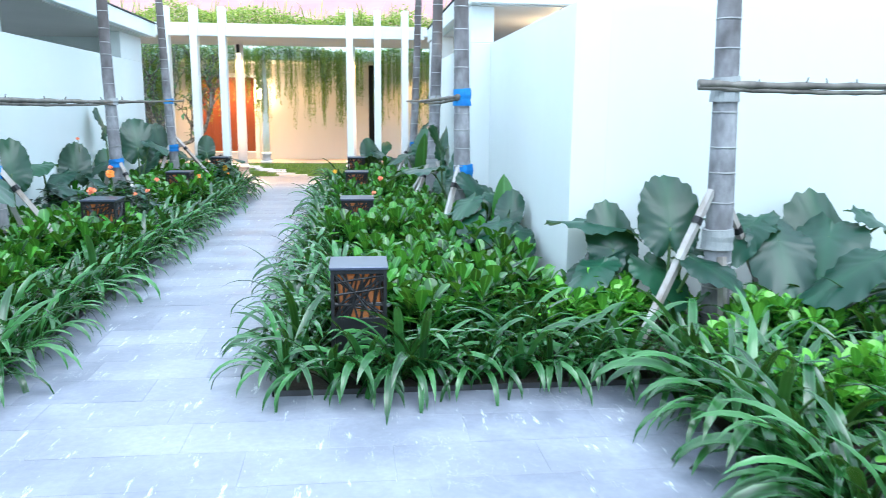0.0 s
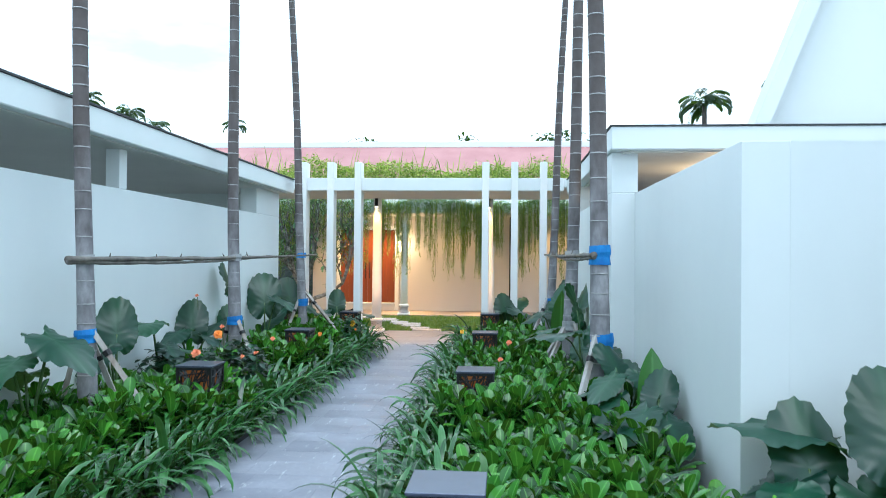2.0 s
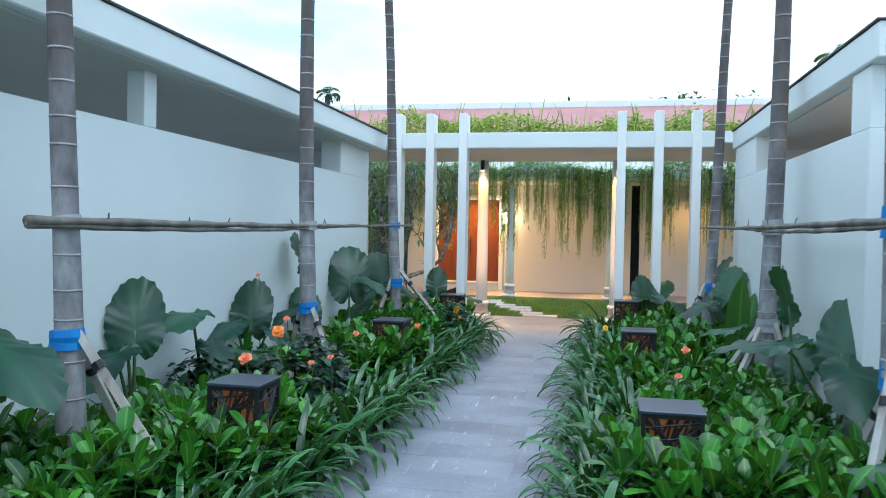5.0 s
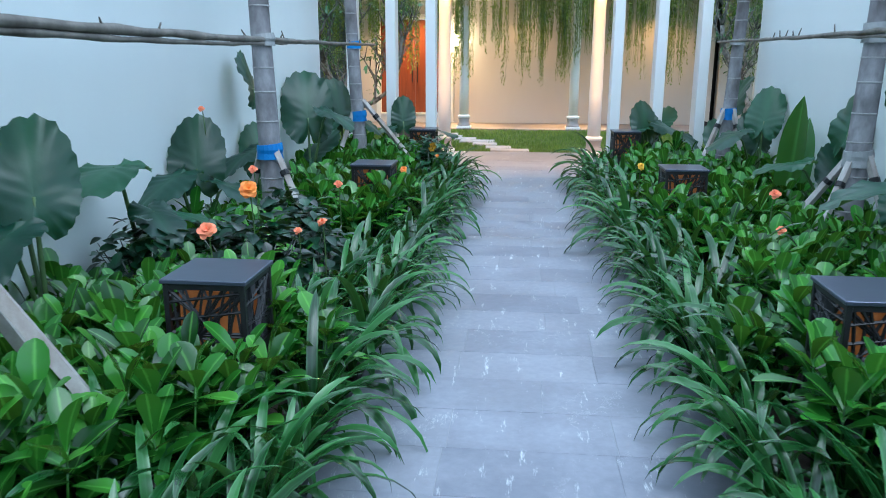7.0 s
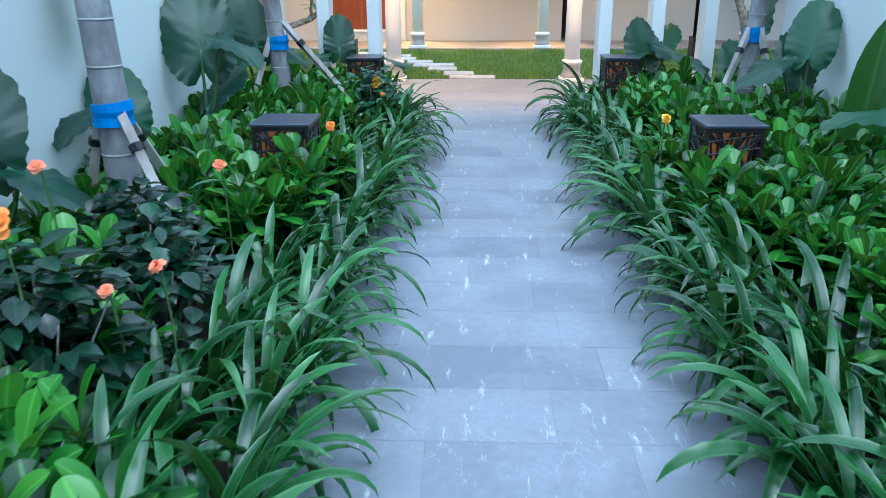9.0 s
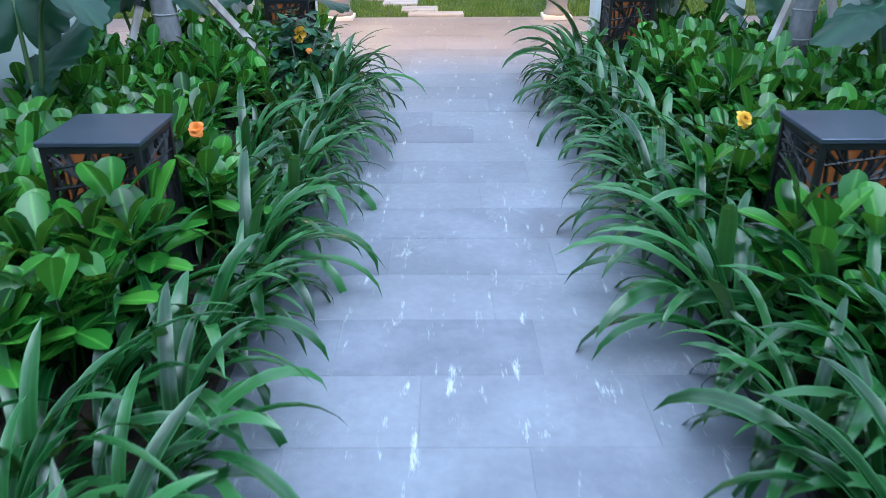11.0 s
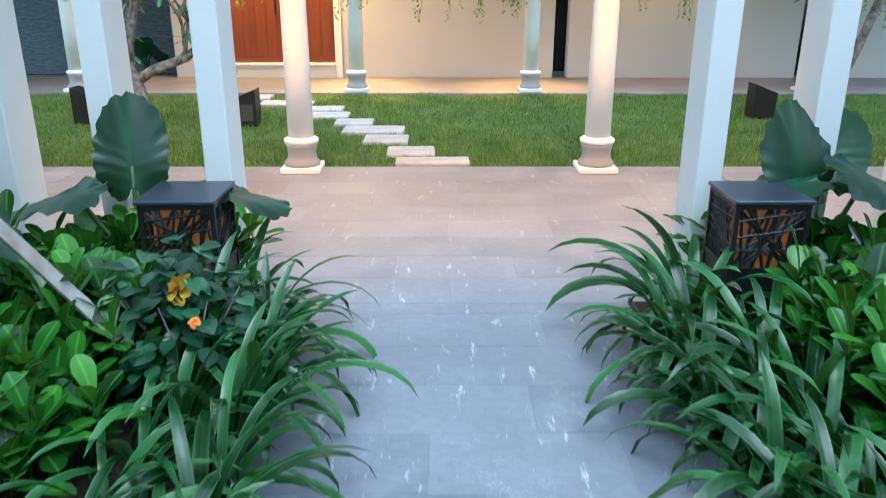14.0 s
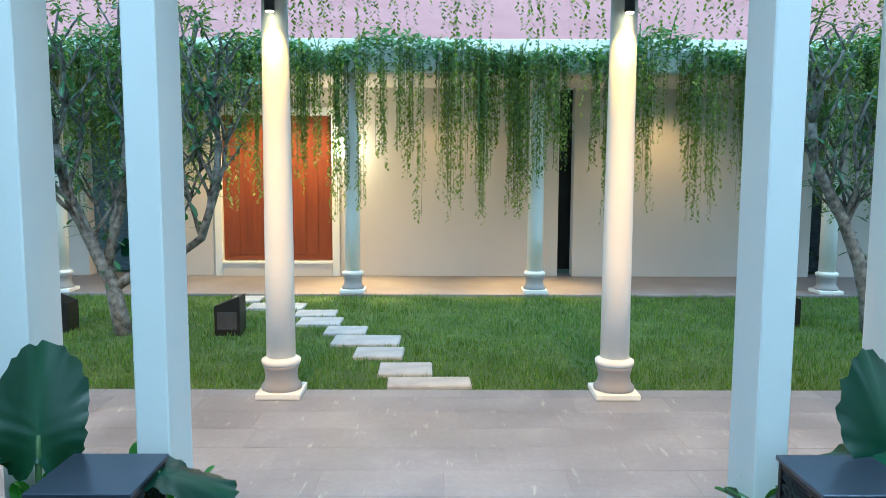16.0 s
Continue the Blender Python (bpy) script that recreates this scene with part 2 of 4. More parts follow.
def make_trunk_mat():
    m, nt, b = mat("ringed_palm_trunk")
    n1, n2 = tex(nt, 7, 5, stretch=(1, 1, 0.5)), tex(nt, 50, 3)
    col = ramp(nt, n1.outputs["Fac"], [(0.3, (0.10, 0.092, 0.095)), (0.5, (0.22, 0.21, 0.225)), (0.72, (0.40, 0.39, 0.41))])
    tc = nt.nodes.new("ShaderNodeTexCoord")
    sep = nt.nodes.new("ShaderNodeSeparateXYZ")
    nt.links.new(tc.outputs["Object"], sep.inputs[0])
    brown = ramp(nt, mul(nt, sep.outputs[2], 0.1), [(0.15, (0, 0, 0)), (0.28, (1, 1, 1))])
    col = mixc(nt, col, mixc(nt, col, (0.07, 0.052, 0.045), 0.8), brown)
    nt.links.new(col, b.inputs["Base Color"])
    b.inputs["Roughness"].default_value = 0.8
    bump(nt, b, n2.outputs["Fac"], 0.4, 0.006)
    return m


M_TRUNK = make_trunk_mat()
M_RING = two_scale("pale_leaf_scar", (0.26, 0.25, 0.25), (0.50, 0.49, 0.49), 12, 80, 0.85)


def make_tile_mat(name, c0, c1, scuff):
    m, nt, b = mat(name)
    oi = nt.nodes.new("ShaderNodeObjectInfo")
    n1, n2 = tex(nt, 2.2, 6, 0.6, coord="World"), tex(nt, 26, 4, coord="World")
    n3 = tex(nt, 9, 9, 0.72, coord="World", stretch=(1.7, 0.35, 1))
    col = ramp(nt, oi.outputs["Random"], [(0.0, c0), (1.0, c1)])
    col = mixc(nt, col, tuple(q * 1.45 for q in c1), ramp(nt, n1.outputs["Fac"], [(0.42, (0, 0, 0)), (0.75, (0.8, 0.8, 0.8))]))
    col = mixc(nt, col, tuple(q * 0.6 for q in c0), mul(nt, n2.outputs["Fac"], 0.5))
    col = mixc(nt, col, scuff, ramp(nt, n3.outputs["Fac"], [(0.595, (0, 0, 0)), (0.68, (0.75, 0.75, 0.75))]))
    n4 = tex(nt, 5.5, 7, 0.68, coord="World", stretch=(1.2, 0.8, 1))
    line = ramp(nt, n4.outputs["Fac"], [(0.492, (0, 0, 0)), (0.499, (1, 1, 1)), (0.506, (0, 0, 0))])
    n5 = tex(nt, 1.9, 4, 0.6, coord="World")
    worn = ramp(nt, n5.outputs["Fac"], [(0.54, (0, 0, 0)), (0.66, (0.42, 0.42, 0.42))])
    col = mixc(nt, col, scuff, mixc(nt, line, worn, 1.0, "MULTIPLY"))
    nt.links.new(col, b.inputs["Base Color"])
    rr = ramp(nt, n1.outputs["Fac"], [(0.3, (0.32, 0.32, 0.32)), (0.7, (0.55, 0.55, 0.55))])
    nt.links.new(rr, b.inputs["Roughness"])
    bump(nt, b, n2.outputs["Fac"], 0.35, 0.004)
    return m


M_TILE = make_tile_mat("slate_paver", (0.170, 0.180, 0.228), (0.270, 0.280, 0.330), (0.70, 0.72, 0.76))
M_WALKTILE = make_tile_mat("pale_walkway_paver", (0.195, 0.203, 0.248), (0.262, 0.270, 0.315), (0.44, 0.45, 0.47))
M_FARFLOOR = two_scale("warm_grey_screed", (0.195, 0.175, 0.185), (0.28, 0.255, 0.262), 1.6, 40, 0.5, bstr=0.1)
M_GROUT = two_scale("joint_mortar", (0.24, 0.25, 0.28), (0.34, 0.35, 0.38), 6, 80, 0.9)


def make_amber():
    m, nt, b = mat("amber_diffuser")
    n = tex(nt, 9, 3)
    nt.links.new(ramp(nt, n.outputs["Fac"], [(0.3, (0.25, 0.075, 0.02)), (0.7, (0.50, 0.19, 0.06))]), b.inputs["Base Color"])
    b.inputs["Roughness"].default_value = 0.35
    b.inputs["Emission Color"].default_value = (1.0, 0.33, 0.07, 1)
    b.inputs["Emission Strength"].default_value = 0.04
    return m


M_AMBER = make_amber()


def make_glow(name, color, strength):
    m, nt, b = mat(name)
    b.inputs["Base Color"].default_value = (0.9, 0.85, 0.75, 1)
    b.inputs["Emission Color"].default_value = (*color, 1)
    b.inputs["Emission Strength"].default_value = strength
    return m


M_GLOW = make_glow("lit_lamp_glass", (1.0, 0.72, 0.36), 26)


# ---- mesh building ----


class Build:
    """Gathers vertices, faces and leaf coordinates of one mesh."""

    def __init__(self):
        self.v, self.f, self.uv = [], [], []

    def add(self, verts, faces, uvs=None):
        k = len(self.v)
        self.v += [tuple(p) for p in verts]
        self.uv += uvs if uvs else [(0.0, 0.0)] * len(verts)
        self.f += [tuple(k + i for i in q) for q in faces]

    def box(self, x0, x1, y0, y1, z0, z1, bev=0.0):
        b = min(bev, (x1 - x0) / 2.1, (y1 - y0) / 2.1, (z1 - z0) / 2.1)
        if b <= 0:
            vs = [(x, y, z) for z in (z0, z1) for y in (y0, y1) for x in (x0, x1)]
            self.add(vs, [(0, 2, 3, 1), (4, 5, 7, 6), (0, 1, 5, 4), (2, 6, 7, 3), (0, 4, 6, 2), (1, 3, 7, 5)])
            return self
        rings = []
        for z, d in ((z0, b), (z0 + b, 0), (z1 - b, 0), (z1, b)):
            e = d
            rings.append([(x0 + b, y0 + e, z), (x1 - b, y0 + e, z), (x1 - e, y0 + b, z), (x1 - e, y1 - b, z),
                          (x1 - b, y1 - e, z), (x0 + b, y1 - e, z), (x0 + e, y1 - b, z), (x0 + e, y0 + b, z)])
        vs = [p for r in rings for p in r]
        fs = [tuple(range(7, -1, -1)), tuple(range(24, 32))]
        for i in range(3):
            for j in range(8):
                a, c = i * 8 + j, i * 8 + (j + 1) % 8
                fs.append((a, c, c + 8, a + 8))
        self.add(vs, fs)
        return self

    def lathe(self, cx, cy, profile, n=24):
        """Rings of (radius, z) about a vertical axis."""
        vs, fs = [], []
        for r, z in profile:
            for i in range(n):
                a = 2 * math.pi * i / n
                vs.append((cx + r * math.cos(a), cy + r * math.sin(a), z))
        for k in range(len(profile) - 1):
            for i in range(n):
                j = (i + 1) % n
                fs.append((k * n + i, k * n + j, (k + 1) * n + j, (k + 1) * n + i))
        fs += [tuple(range(n - 1, -1, -1)), tuple((len(profile) - 1) * n + i for i in range(n))]
        self.add(vs, fs)
        return self

    def tube(self, pts, radii, n=8):
        pts = [Vector(p) for p in pts]
        vs, fs = [], []
        for i, p in enumerate(pts):
            d = (pts[min(i + 1, len(pts) - 1)] - pts[max(i - 1, 0)]).normalized()
            s = d.cross(Vector((0.31, 0.95, 0.05)) if abs(d.z) > 0.8 else Vector((0, 0, 1))).normalized()
            u = s.cross(d)
            for j in range(n):
                a = 2 * math.pi * j / n
                vs.append(p + (s * math.cos(a) + u * math.sin(a)) * radii[i])
        for i in range(len(pts) - 1):
            for j in range(n):
                k = (j + 1) % n
                fs.append((i * n + j, i * n + k, (i + 1) * n + k, (i + 1) * n + j))
        fs += [tuple(range(n - 1, -1, -1)), tuple((len(pts) - 1) * n + j for j in range(n))]
        self.add(vs, fs)
        return self

    def strap(self, base, head, length, width, rise, droop, segs=7, fold=0.25, tip=0.0, twist=0.0):
        """An arching strap leaf: it leaves its base at the elevation rise (degrees) and bends down by droop in all."""
        p = Vector(base)
        side = Vector((math.cos(head + math.pi / 2), math.sin(head + math.pi / 2), 0))
        vs, fs, uv = [], [], []
        e = radians(rise)
        for i in range(segs + 1):
            t = i / segs
            w = width * 0.5 * (0.55 + 1.5 * t if t < 0.3 else 1.0) * (1 - max(0, (t - 0.55) / 0.45) ** 2.6) + tip
            d = Vector((math.cos(head) * math.cos(e), math.sin(head) * math.cos(e), math.sin(e)))
            up = side.cross(d) * -1
            s = side * math.cos(twist * t) + up * math.sin(twist * t)
            vs += [p - s * w + up * w * fold, p, p + s * w + up * w * fold]
            uv += [(0.0, t), (0.5, t), (1.0, t)]
            p = p + d * (length / segs)
            e -= radians(droop) / segs * (0.4 + 1.2 * t)
        for i in range(segs):
            a = i * 3
            fs += [(a, a + 1, a + 4, a + 3), (a + 1, a + 2, a + 5, a + 4)]
        self.add(vs, fs, uv)
        return self

    def oval(self, base, d, up, length, width, curl=0.15, obo=0.0):
        """A small oval leaf; obo shifts its widest part towards the tip."""
        p, d, up = Vector(base), Vector(d).normalized(), Vector(up)
        s = d.cross(up).normalized()
        up = s.cross(d)
        mid = 0.5 + obo
        stn = ((0.0, 0.06), (mid * 0.55, 0.72), (mid, 1.0), ((1 + mid) / 2, 0.78), (1.0, 0.08))
        if obo > 0:
            stn = ((0.0, 0.10), (mid * 0.5, 0.58), (mid, 0.98), (0.84, 0.90), (0.955, 0.56), (1.0, 0.12))
        vs, uv, fs = [], [], []
        for t, w in stn:
            c = p + d * (length * t) - up * (curl * length * t * t)
            h = up * (width * w * 0.12)
            vs += [c - s * (width * w / 2) + h, c, c + s * (width * w / 2) + h]
            uv += [(0.0, t), (0.5, t), (1.0, t)]
        for i in range(len(stn) - 1):
            a = i * 3
            fs += [(a, a + 1, a + 4, a + 3), (a + 1, a + 2, a + 5, a + 4)]
        self.add(vs, fs, uv)
        return self

    def mesh(self, name, material, smooth=True):
        me = bpy.data.meshes.new(name)
        me.from_pydata(self.v, [], self.f)
        lay = me.uv_layers.new(name="leaf")
        idx = np.empty(len(me.loops), dtype=np.int32)
        me.loops.foreach_get("vertex_index", idx)
        lay.data.foreach_set("uv", np.array(self.uv, dtype=np.float32)[idx].ravel())
        me.materials.append(material)
        if smooth:
            me.polygons.foreach_set("use_smooth", [True] * len(me.polygons))
        me.update()
        return me


def part(name, b, material, parent, label="", smooth=False):
    ob = new(name, b.mesh(name, material, smooth) if isinstance(b, Build) else b)
    ob.parent = parent
    if label:
        ob["label"] = label
    return ob


def thing(name, label, category, at=(0, 0, 0), group="", kind=""):
    e = new(name)
    e.empty_display_size = 0.1
    e.location = at
    return tagged(e, label, category, group, kind)


def solid(name, b, material, label, category="", kind="structure", smooth=False, group=""):
    return tagged(new(name, b.mesh(name, material, smooth)), label, category, group, kind)


def rnd(a, b):
    return random.uniform(a, b)


# ---- structure ----
solid("ground", Build().box(-300, 300, -300, 300, -0.3, -0.12), M_GROUND, "dark green open ground around the villas", "ground")

PX0, PX1 = -0.75, 0.86       # the path between the beds
BED_Y0, BED_Y1 = 3.13, 14.30
LAWN_Y0, LAWN_Y1 = 17.25, 21.55
WE = 2.72                    # the set-forward far stretch of the east wall
WL, WR = -2.45, 2.97         # inner faces of the two garden walls

floor = thing("floor", "blue-grey slate paving of the garden path and walkway", "floor", kind="structure")
fb = Build()
for x0, x1, y0, y1 in ((-6.5, 3.1, -8, BED_Y0), (PX0, PX1, BED_Y0, BED_Y1), (-8, 8, BED_Y1, LAWN_Y0)):
    fb.box(x0, x1, y0, y1, -0.12, -0.002)
part("joint_bed", fb, M_GROUT, floor, "pale mortar joints between pavers")

far_floor = thing("floor_2", "smooth grey walkway floor before the far wing", "floor", kind="structure")
part("slab", Build().box(-9, 9, LAWN_Y1, 23.6, -0.12, 0.03, 0.008), M_FARFLOOR, far_floor)

for nm, x0, x1, y0, y1 in (("west", WL - 0.02, PX0 - 0.012, BED_Y0 + 0.012, BED_Y1 - 0.012), ("east", PX1 + 0.012, WR + 0.02, BED_Y0 + 0.012, BED_Y1 - 0.012),
                           ("court", 3.112, 9.0, -6, 4.75)):
    solid("soil_" + nm, Build().box(x0, x1, y0, y1, -0.12, 0.012), M_SOIL, "dark damp planting soil of the garden bed", "soil")
for x0, x1, y0, y1 in ((PX0 - 0.012, PX0, BED_Y0, BED_Y1), (PX1, PX1 + 0.012, BED_Y0, BED_Y1), (PX1, 3.1, BED_Y0, BED_Y0 + 0.012), (WL, PX0 - 0.012, BED_Y0, BED_Y0 + 0.012),
                       (3.1, 3.112, -6, BED_Y0 + 0.012)):
    solid("edging", Build().box(x0, x1, y0, y1, -0.1, 0.03), M_EDGE, "thin dark metal edging strip of a bed", "edging")

# west wing: garden wall with a long opening under its roof slab
wall_w = thing("wall_west", "white plastered garden wall with open band under the roof", "wall", kind="structure")
part("wall", Build().box(WL - 0.28, WL, -8, 13.55, -0.12, 2.365, 0.008), M_WALL, wall_w)
for y0, y1, w in ((3.14, 3.30, 0.155), (7.87, 8.03, 0.155), (12.31, 13.55, 0.28)):
    part("pier", Build().box(WL - w, WL - 0.002, y0, y1, 2.366, 2.798, 0.006), M_WALL, wall_w)
solid("roof_west", Build().box(-6.8, -2.20, -8, 13.62, 2.80, 3.04, 0.01), M_WALL, "flat white roof slab over the west gallery", "roof")
solid("ceiling_west", Build().box(-6.7, -2.30, -7.9, 13.5, 2.785, 2.799), M_CEIL, "beige painted gallery ceiling", "ceiling")
solid("flashing_west", Build().box(-6.8, -2.185, -8, 13.63, 3.042, 3.06), M_EDGE, "dark thin roof flashing", "flashing")
solid("wall_west_back", Build().box(-6.8, -6.55, -8, 13.55, -0.12, 1.0), M_CEIL, "plain inner wall of the gallery", "wall")
solid("floor_west", Build().box(-6.55, WL - 0.28, -8, 13.55, -0.12, 0.0), M_GROUT, "plain gallery floor", "floor")

# east wing
wall_e = thing("wall_east", "white plastered garden wall with open band under the roof", "wall", kind="structure")
part("wall", Build().box(WR, WR + 0.28, 4.75, 8.352, -0.12, 2.365, 0.003), M_WALL, wall_e)
part("wall", Build().box(WE, WE + 0.28, 8.35, 13.55, -0.12, 2.368, 0.008), M_WALL, wall_e)
for y0, y1 in ((8.353, 8.75), (12.2, 13.55)):
    part("pier", Build().box(WE + 0.002, WE + 0.28, y0, y1, 2.369, 2.798, 0.006), M_WALL, wall_e)
solid("wall_court", Build().box(WR + 0.28, 9.2, 4.752, 5.00, -0.12, 2.366), M_WALL, "white plastered wall facing the entrance court", "wall")
solid("roof_east", Build().box(2.69, 7.6, 8.14, 13.62, 2.80, 3.04, 0.01), M_WALL, "flat white roof slab over the east gallery", "roof")
solid("ceiling_east", Build().box(2.83, 7.5, 8.24, 13.5, 2.785, 2.799), M_CEIL, "beige painted gallery ceiling", "ceiling")
solid("flashing_east", Build().box(2.675, 7.6, 8.125, 13.63, 3.042, 3.055), M_EDGE, "dark thin roof flashing", "flashing")
solid("wall_east_back", Build().box(7.3, 7.55, 8.2, 13.55, -0.12, 2.784), M_CEIL, "plain inner wall of the gallery", "wall")
solid("floor_east", Build().box(WR + 0.29, 7.3, 5.0, 13.55, -0.12, 0.0), M_GROUT, "plain gallery floor", "floor")

# steep white gable beyond the east wing
gable = thing("villa_gable", "white villa gable with a steep overhanging roof edge", "house")
gb = Build()
GY = 8.45
ga, gbp = Vector((4.14, GY, 3.06)), Vector((6.90, GY, 9.9))
dirv = (gbp - ga).normalized()
nrm = Vector((dirv.z, 0, -dirv.x))
for off0, off1, y0, y1 in ((0.0, 0.14, GY - 0.27, GY + 0.05),):
    q = [ga + nrm * off0, gbp + nrm * off0, gbp + nrm * off1, ga + nrm * off1]
    gb.add([(p.x, y0, p.z) for p in q] + [(p.x, y1, p.z) for p in q],
           [(0, 1, 2, 3), (7, 6, 5, 4), (0, 4, 5, 1), (1, 5, 6, 2), (2, 6, 7, 3), (3, 7, 4, 0)])
part("roof_edge", gb, M_WALL, gable, "white roof edge")
gw = Build()
q = [ga + nrm * 0.145, gbp + nrm * 0.145, Vector((16, GY, 9.8)), Vector((16, GY, 3.06))]
gw.add([(p.x, GY, max(p.z, 3.06)) for p in q] + [(p.x, GY + 0.3, max(p.z, 3.06)) for p in q],
       [(0, 1, 2, 3), (7, 6, 5, 4)] + [(i, (i + 1) % 4, (i + 1) % 4 + 4, i + 4) for i in range(4)])
gw.box(7.62, 16, GY + 0.01, GY + 0.29, -0.12, 3.059)
part("wall", gw, M_WALL, gable)

# pergola walkway across the end of the path
solid("roof_walkway", Build().box(-8, 8, 14.49, 17.32, 2.995, 3.165, 0.008), M_WALL, "flat white roof of the crossing walkway", "roof")
solid("ceiling_walkway", Build().box(-7.9, 7.9, 14.612, 17.28, 2.98, 2.994), M_CEIL, "beige ceiling of the crossing walkway", "ceiling")
solid("beam_walkway", Build().box(-2.44, 2.70, 14.47, 14.61, 2.93, 3.17, 0.008), M_WALL, "white fascia beam along the walkway roof", "beam")
for x in (-1.125, -1.655, -2.185):
    solid("post", Build().box(x - 0.13, x, 14.42, 14.69, -0.005, 3.47, 0.006), M_COLUMN, "slender white rectangular post rising past the roof beam", "post", "object", group="walkway posts")
for x in (1.175, 1.72, 2.26):
    solid("post", Build().box(x, x + 0.13, 14.42, 14.69, -0.005, 3.47, 0.006), M_COLUMN, "slender white rectangular post rising past the roof beam", "post", "object", group="walkway posts")
for x0, x1 in ((-8, WL - 0.29), (WR + 0.29, 8)):
    solid("wall_walkway", Build().box(x0, x1, 13.56, 13.75, -0.12, 2.98), M_WALL, "white end wall beside the walkway", "wall")


def round_column(cx, cy, top, s=1.0, z0=0.0):
    c = thing("round_column", "round white column on a moulded grey base", "column", (cx, cy, z0), "round columns")
    part("plinth", Build().box(-0.165 * s, 0.165 * s, -0.165 * s, 0.165 * s, 0, 0.05 * s, 0.008), M_COLUMN, c)
    part("base", Build().lathe(0, 0, [(0.15 * s, 0.05 * s), (0.152 * s, 0.075 * s), (0.128 * s, 0.10 * s), (0.118 * s, 0.15 * s), (0.128 * s, 0.21 * s), (0.14 * s, 0.235 * s)], 28), M_BASE, c, "grey bell-shaped base", True)
    part("collar", Build().lathe(0, 0, [(0.13 * s, 0.235 * s), (0.145 * s, 0.25 * s), (0.145 * s, 0.275 * s), (0.112 * s, 0.295 * s)], 28), M_COLUMN, c, "", True)
    part("shaft", Build().lathe(0, 0, [(0.108 * s, 0.29 * s), (0.106 * s, 1.0), (0.10 * s, 2.0), (0.093 * s, top - z0)], 28), M_COLUMN, c, "", True)
    return c


for cx in (-1.26, 1.25):
    round_column(cx, 17.13, 2.98)
    s = thing("column_spotlight", "small black cylinder spotlight below the ceiling", "spotlight", (cx, 16.965, 2.978), "column spotlights")
    part("housing", Build().lathe(0, 0, [(0.032, -0.19), (0.036, -0.185), (0.036, -0.01), (0.03, 0.0)], 20), M_METAL, s, "", True)
    part("lens", Build().lathe(0, 0, [(0.026, -0.196), (0.026, -0.191)], 16), M_GLOW, s, "glowing warm lens")
for cx in (-3.9, -1.26, 1.25, 3.9):
    s = thing("recessed_downlight", "round recessed ceiling light glowing warm", "downlight", (cx, 15.35, 2.976), "ceiling downlights")
    part("rim", Build().lathe(0, 0, [(0.052, 0.0), (0.060, -0.004), (0.056, -0.010), (0.042, -0.008)], 24), M_COLUMN, s, "white rim", True)
    part("lamp_glass", Build().lathe(0, 0, [(0.001, -0.006), (0.042, -0.005), (0.042, -0.001)], 24), M_GLOW, s, "glowing warm glass")
for cx in (-5.2, -1.25, 1.22, 5.2):
    round_column(cx, 21.74, 2.9, 1.0, 0.03)

# far wing
far_wall = thing("wall_far", "cream plastered wall of the far wing", "wall", kind="structure")
FY = 23.25
for x0, x1, z0, z1 in ((-5.95, -5.52, 0.03, 3.0), (-5.52, -4.3, 2.75, 3.0), (-4.3, -3.55, 0.03, 3.0), (-3.55, -1.62, 2.62, 3.0), (-1.62, 1.76, 0.03, 3.0), (1.99, 4.58, 0.03, 3.0), (4.72, 5.69, 0.03, 3.0), (6.1, 9.0, 0.03, 3.0)):
    part("wall", Build().box(x0, x1, FY, FY + 0.25, z0, z1, 0.006), M_FARWALL, far_wall)
# added dark sheet: paints the shade inside the narrow slots
solid("shade_sheet", Build().box(1.7, 5.1, FY + 0.9, FY + 1.0, 0.03, 3.0), M_SHADE, "near-black sheet standing in for the shade behind the narrow wall openings", "recess")
solid("roof_far_walkway", Build().box(-9, 9, 21.45, 23.6, 2.93, 3.22, 0.01), M_WALL, "white planter edge along the far walkway roof", "roof")
solid("ceiling_far", Build().box(-8.9, 8.9, 21.5, 23.2, 2.915, 2.929), M_CEIL, "beige ceiling over the far walkway", "ceiling")

door = thing("door_1", "closed reddish-brown varnished double door with pale frame", "door", (-2.585, FY, 0.0), kind="structure")
for sx in (-1, 1):
    x0, x1 = (-0.845, -0.004) if sx < 0 else (0.004, 0.845)
    leafp = part("door_leaf", Build().box(x0, x1, 0.06, 0.11, 0.27, 2.5, 0.004), M_WOOD, door, "reddish-brown wooden door leaf")
    for k in range(4):
        a = x0 + 0.06 + k * 0.19
        part("plank", Build().box(a, a + 0.182, 0.052, 0.0595, 0.36, 2.40, 0.002), M_WOOD, leafp)
    part("handle", Build().tube([(x0 + 0.78 if sx < 0 else x0 + 0.06, 0.02, 1.0), (x0 + 0.78 if sx < 0 else x0 + 0.06, 0.02, 1.5)], [0.014, 0.014]), M_METAL, leafp, "dark vertical pull handle")
part("door_frame", Build().box(-0.965, -0.85, -0.03, 0.2, 0.03, 2.62, 0.006).box(0.85, 0.965, -0.03, 0.2, 0.03, 2.62, 0.006).box(-0.85, 0.85, -0.03, 0.2, 2.51, 2.62, 0.006), M_COLUMN, door, "pale moulded door frame")
part("door_sill", Build().box(-0.85, 0.85, -0.06, 0.24, 0.03, 0.225, 0.006), M_FARWALL, door, "cream raised step below the door")
part("threshold", Build().box(-0.85, 0.85, -0.08, 0.24, 0.226, 0.26, 0.006), M_COLUMN, door, "thin pale threshold")

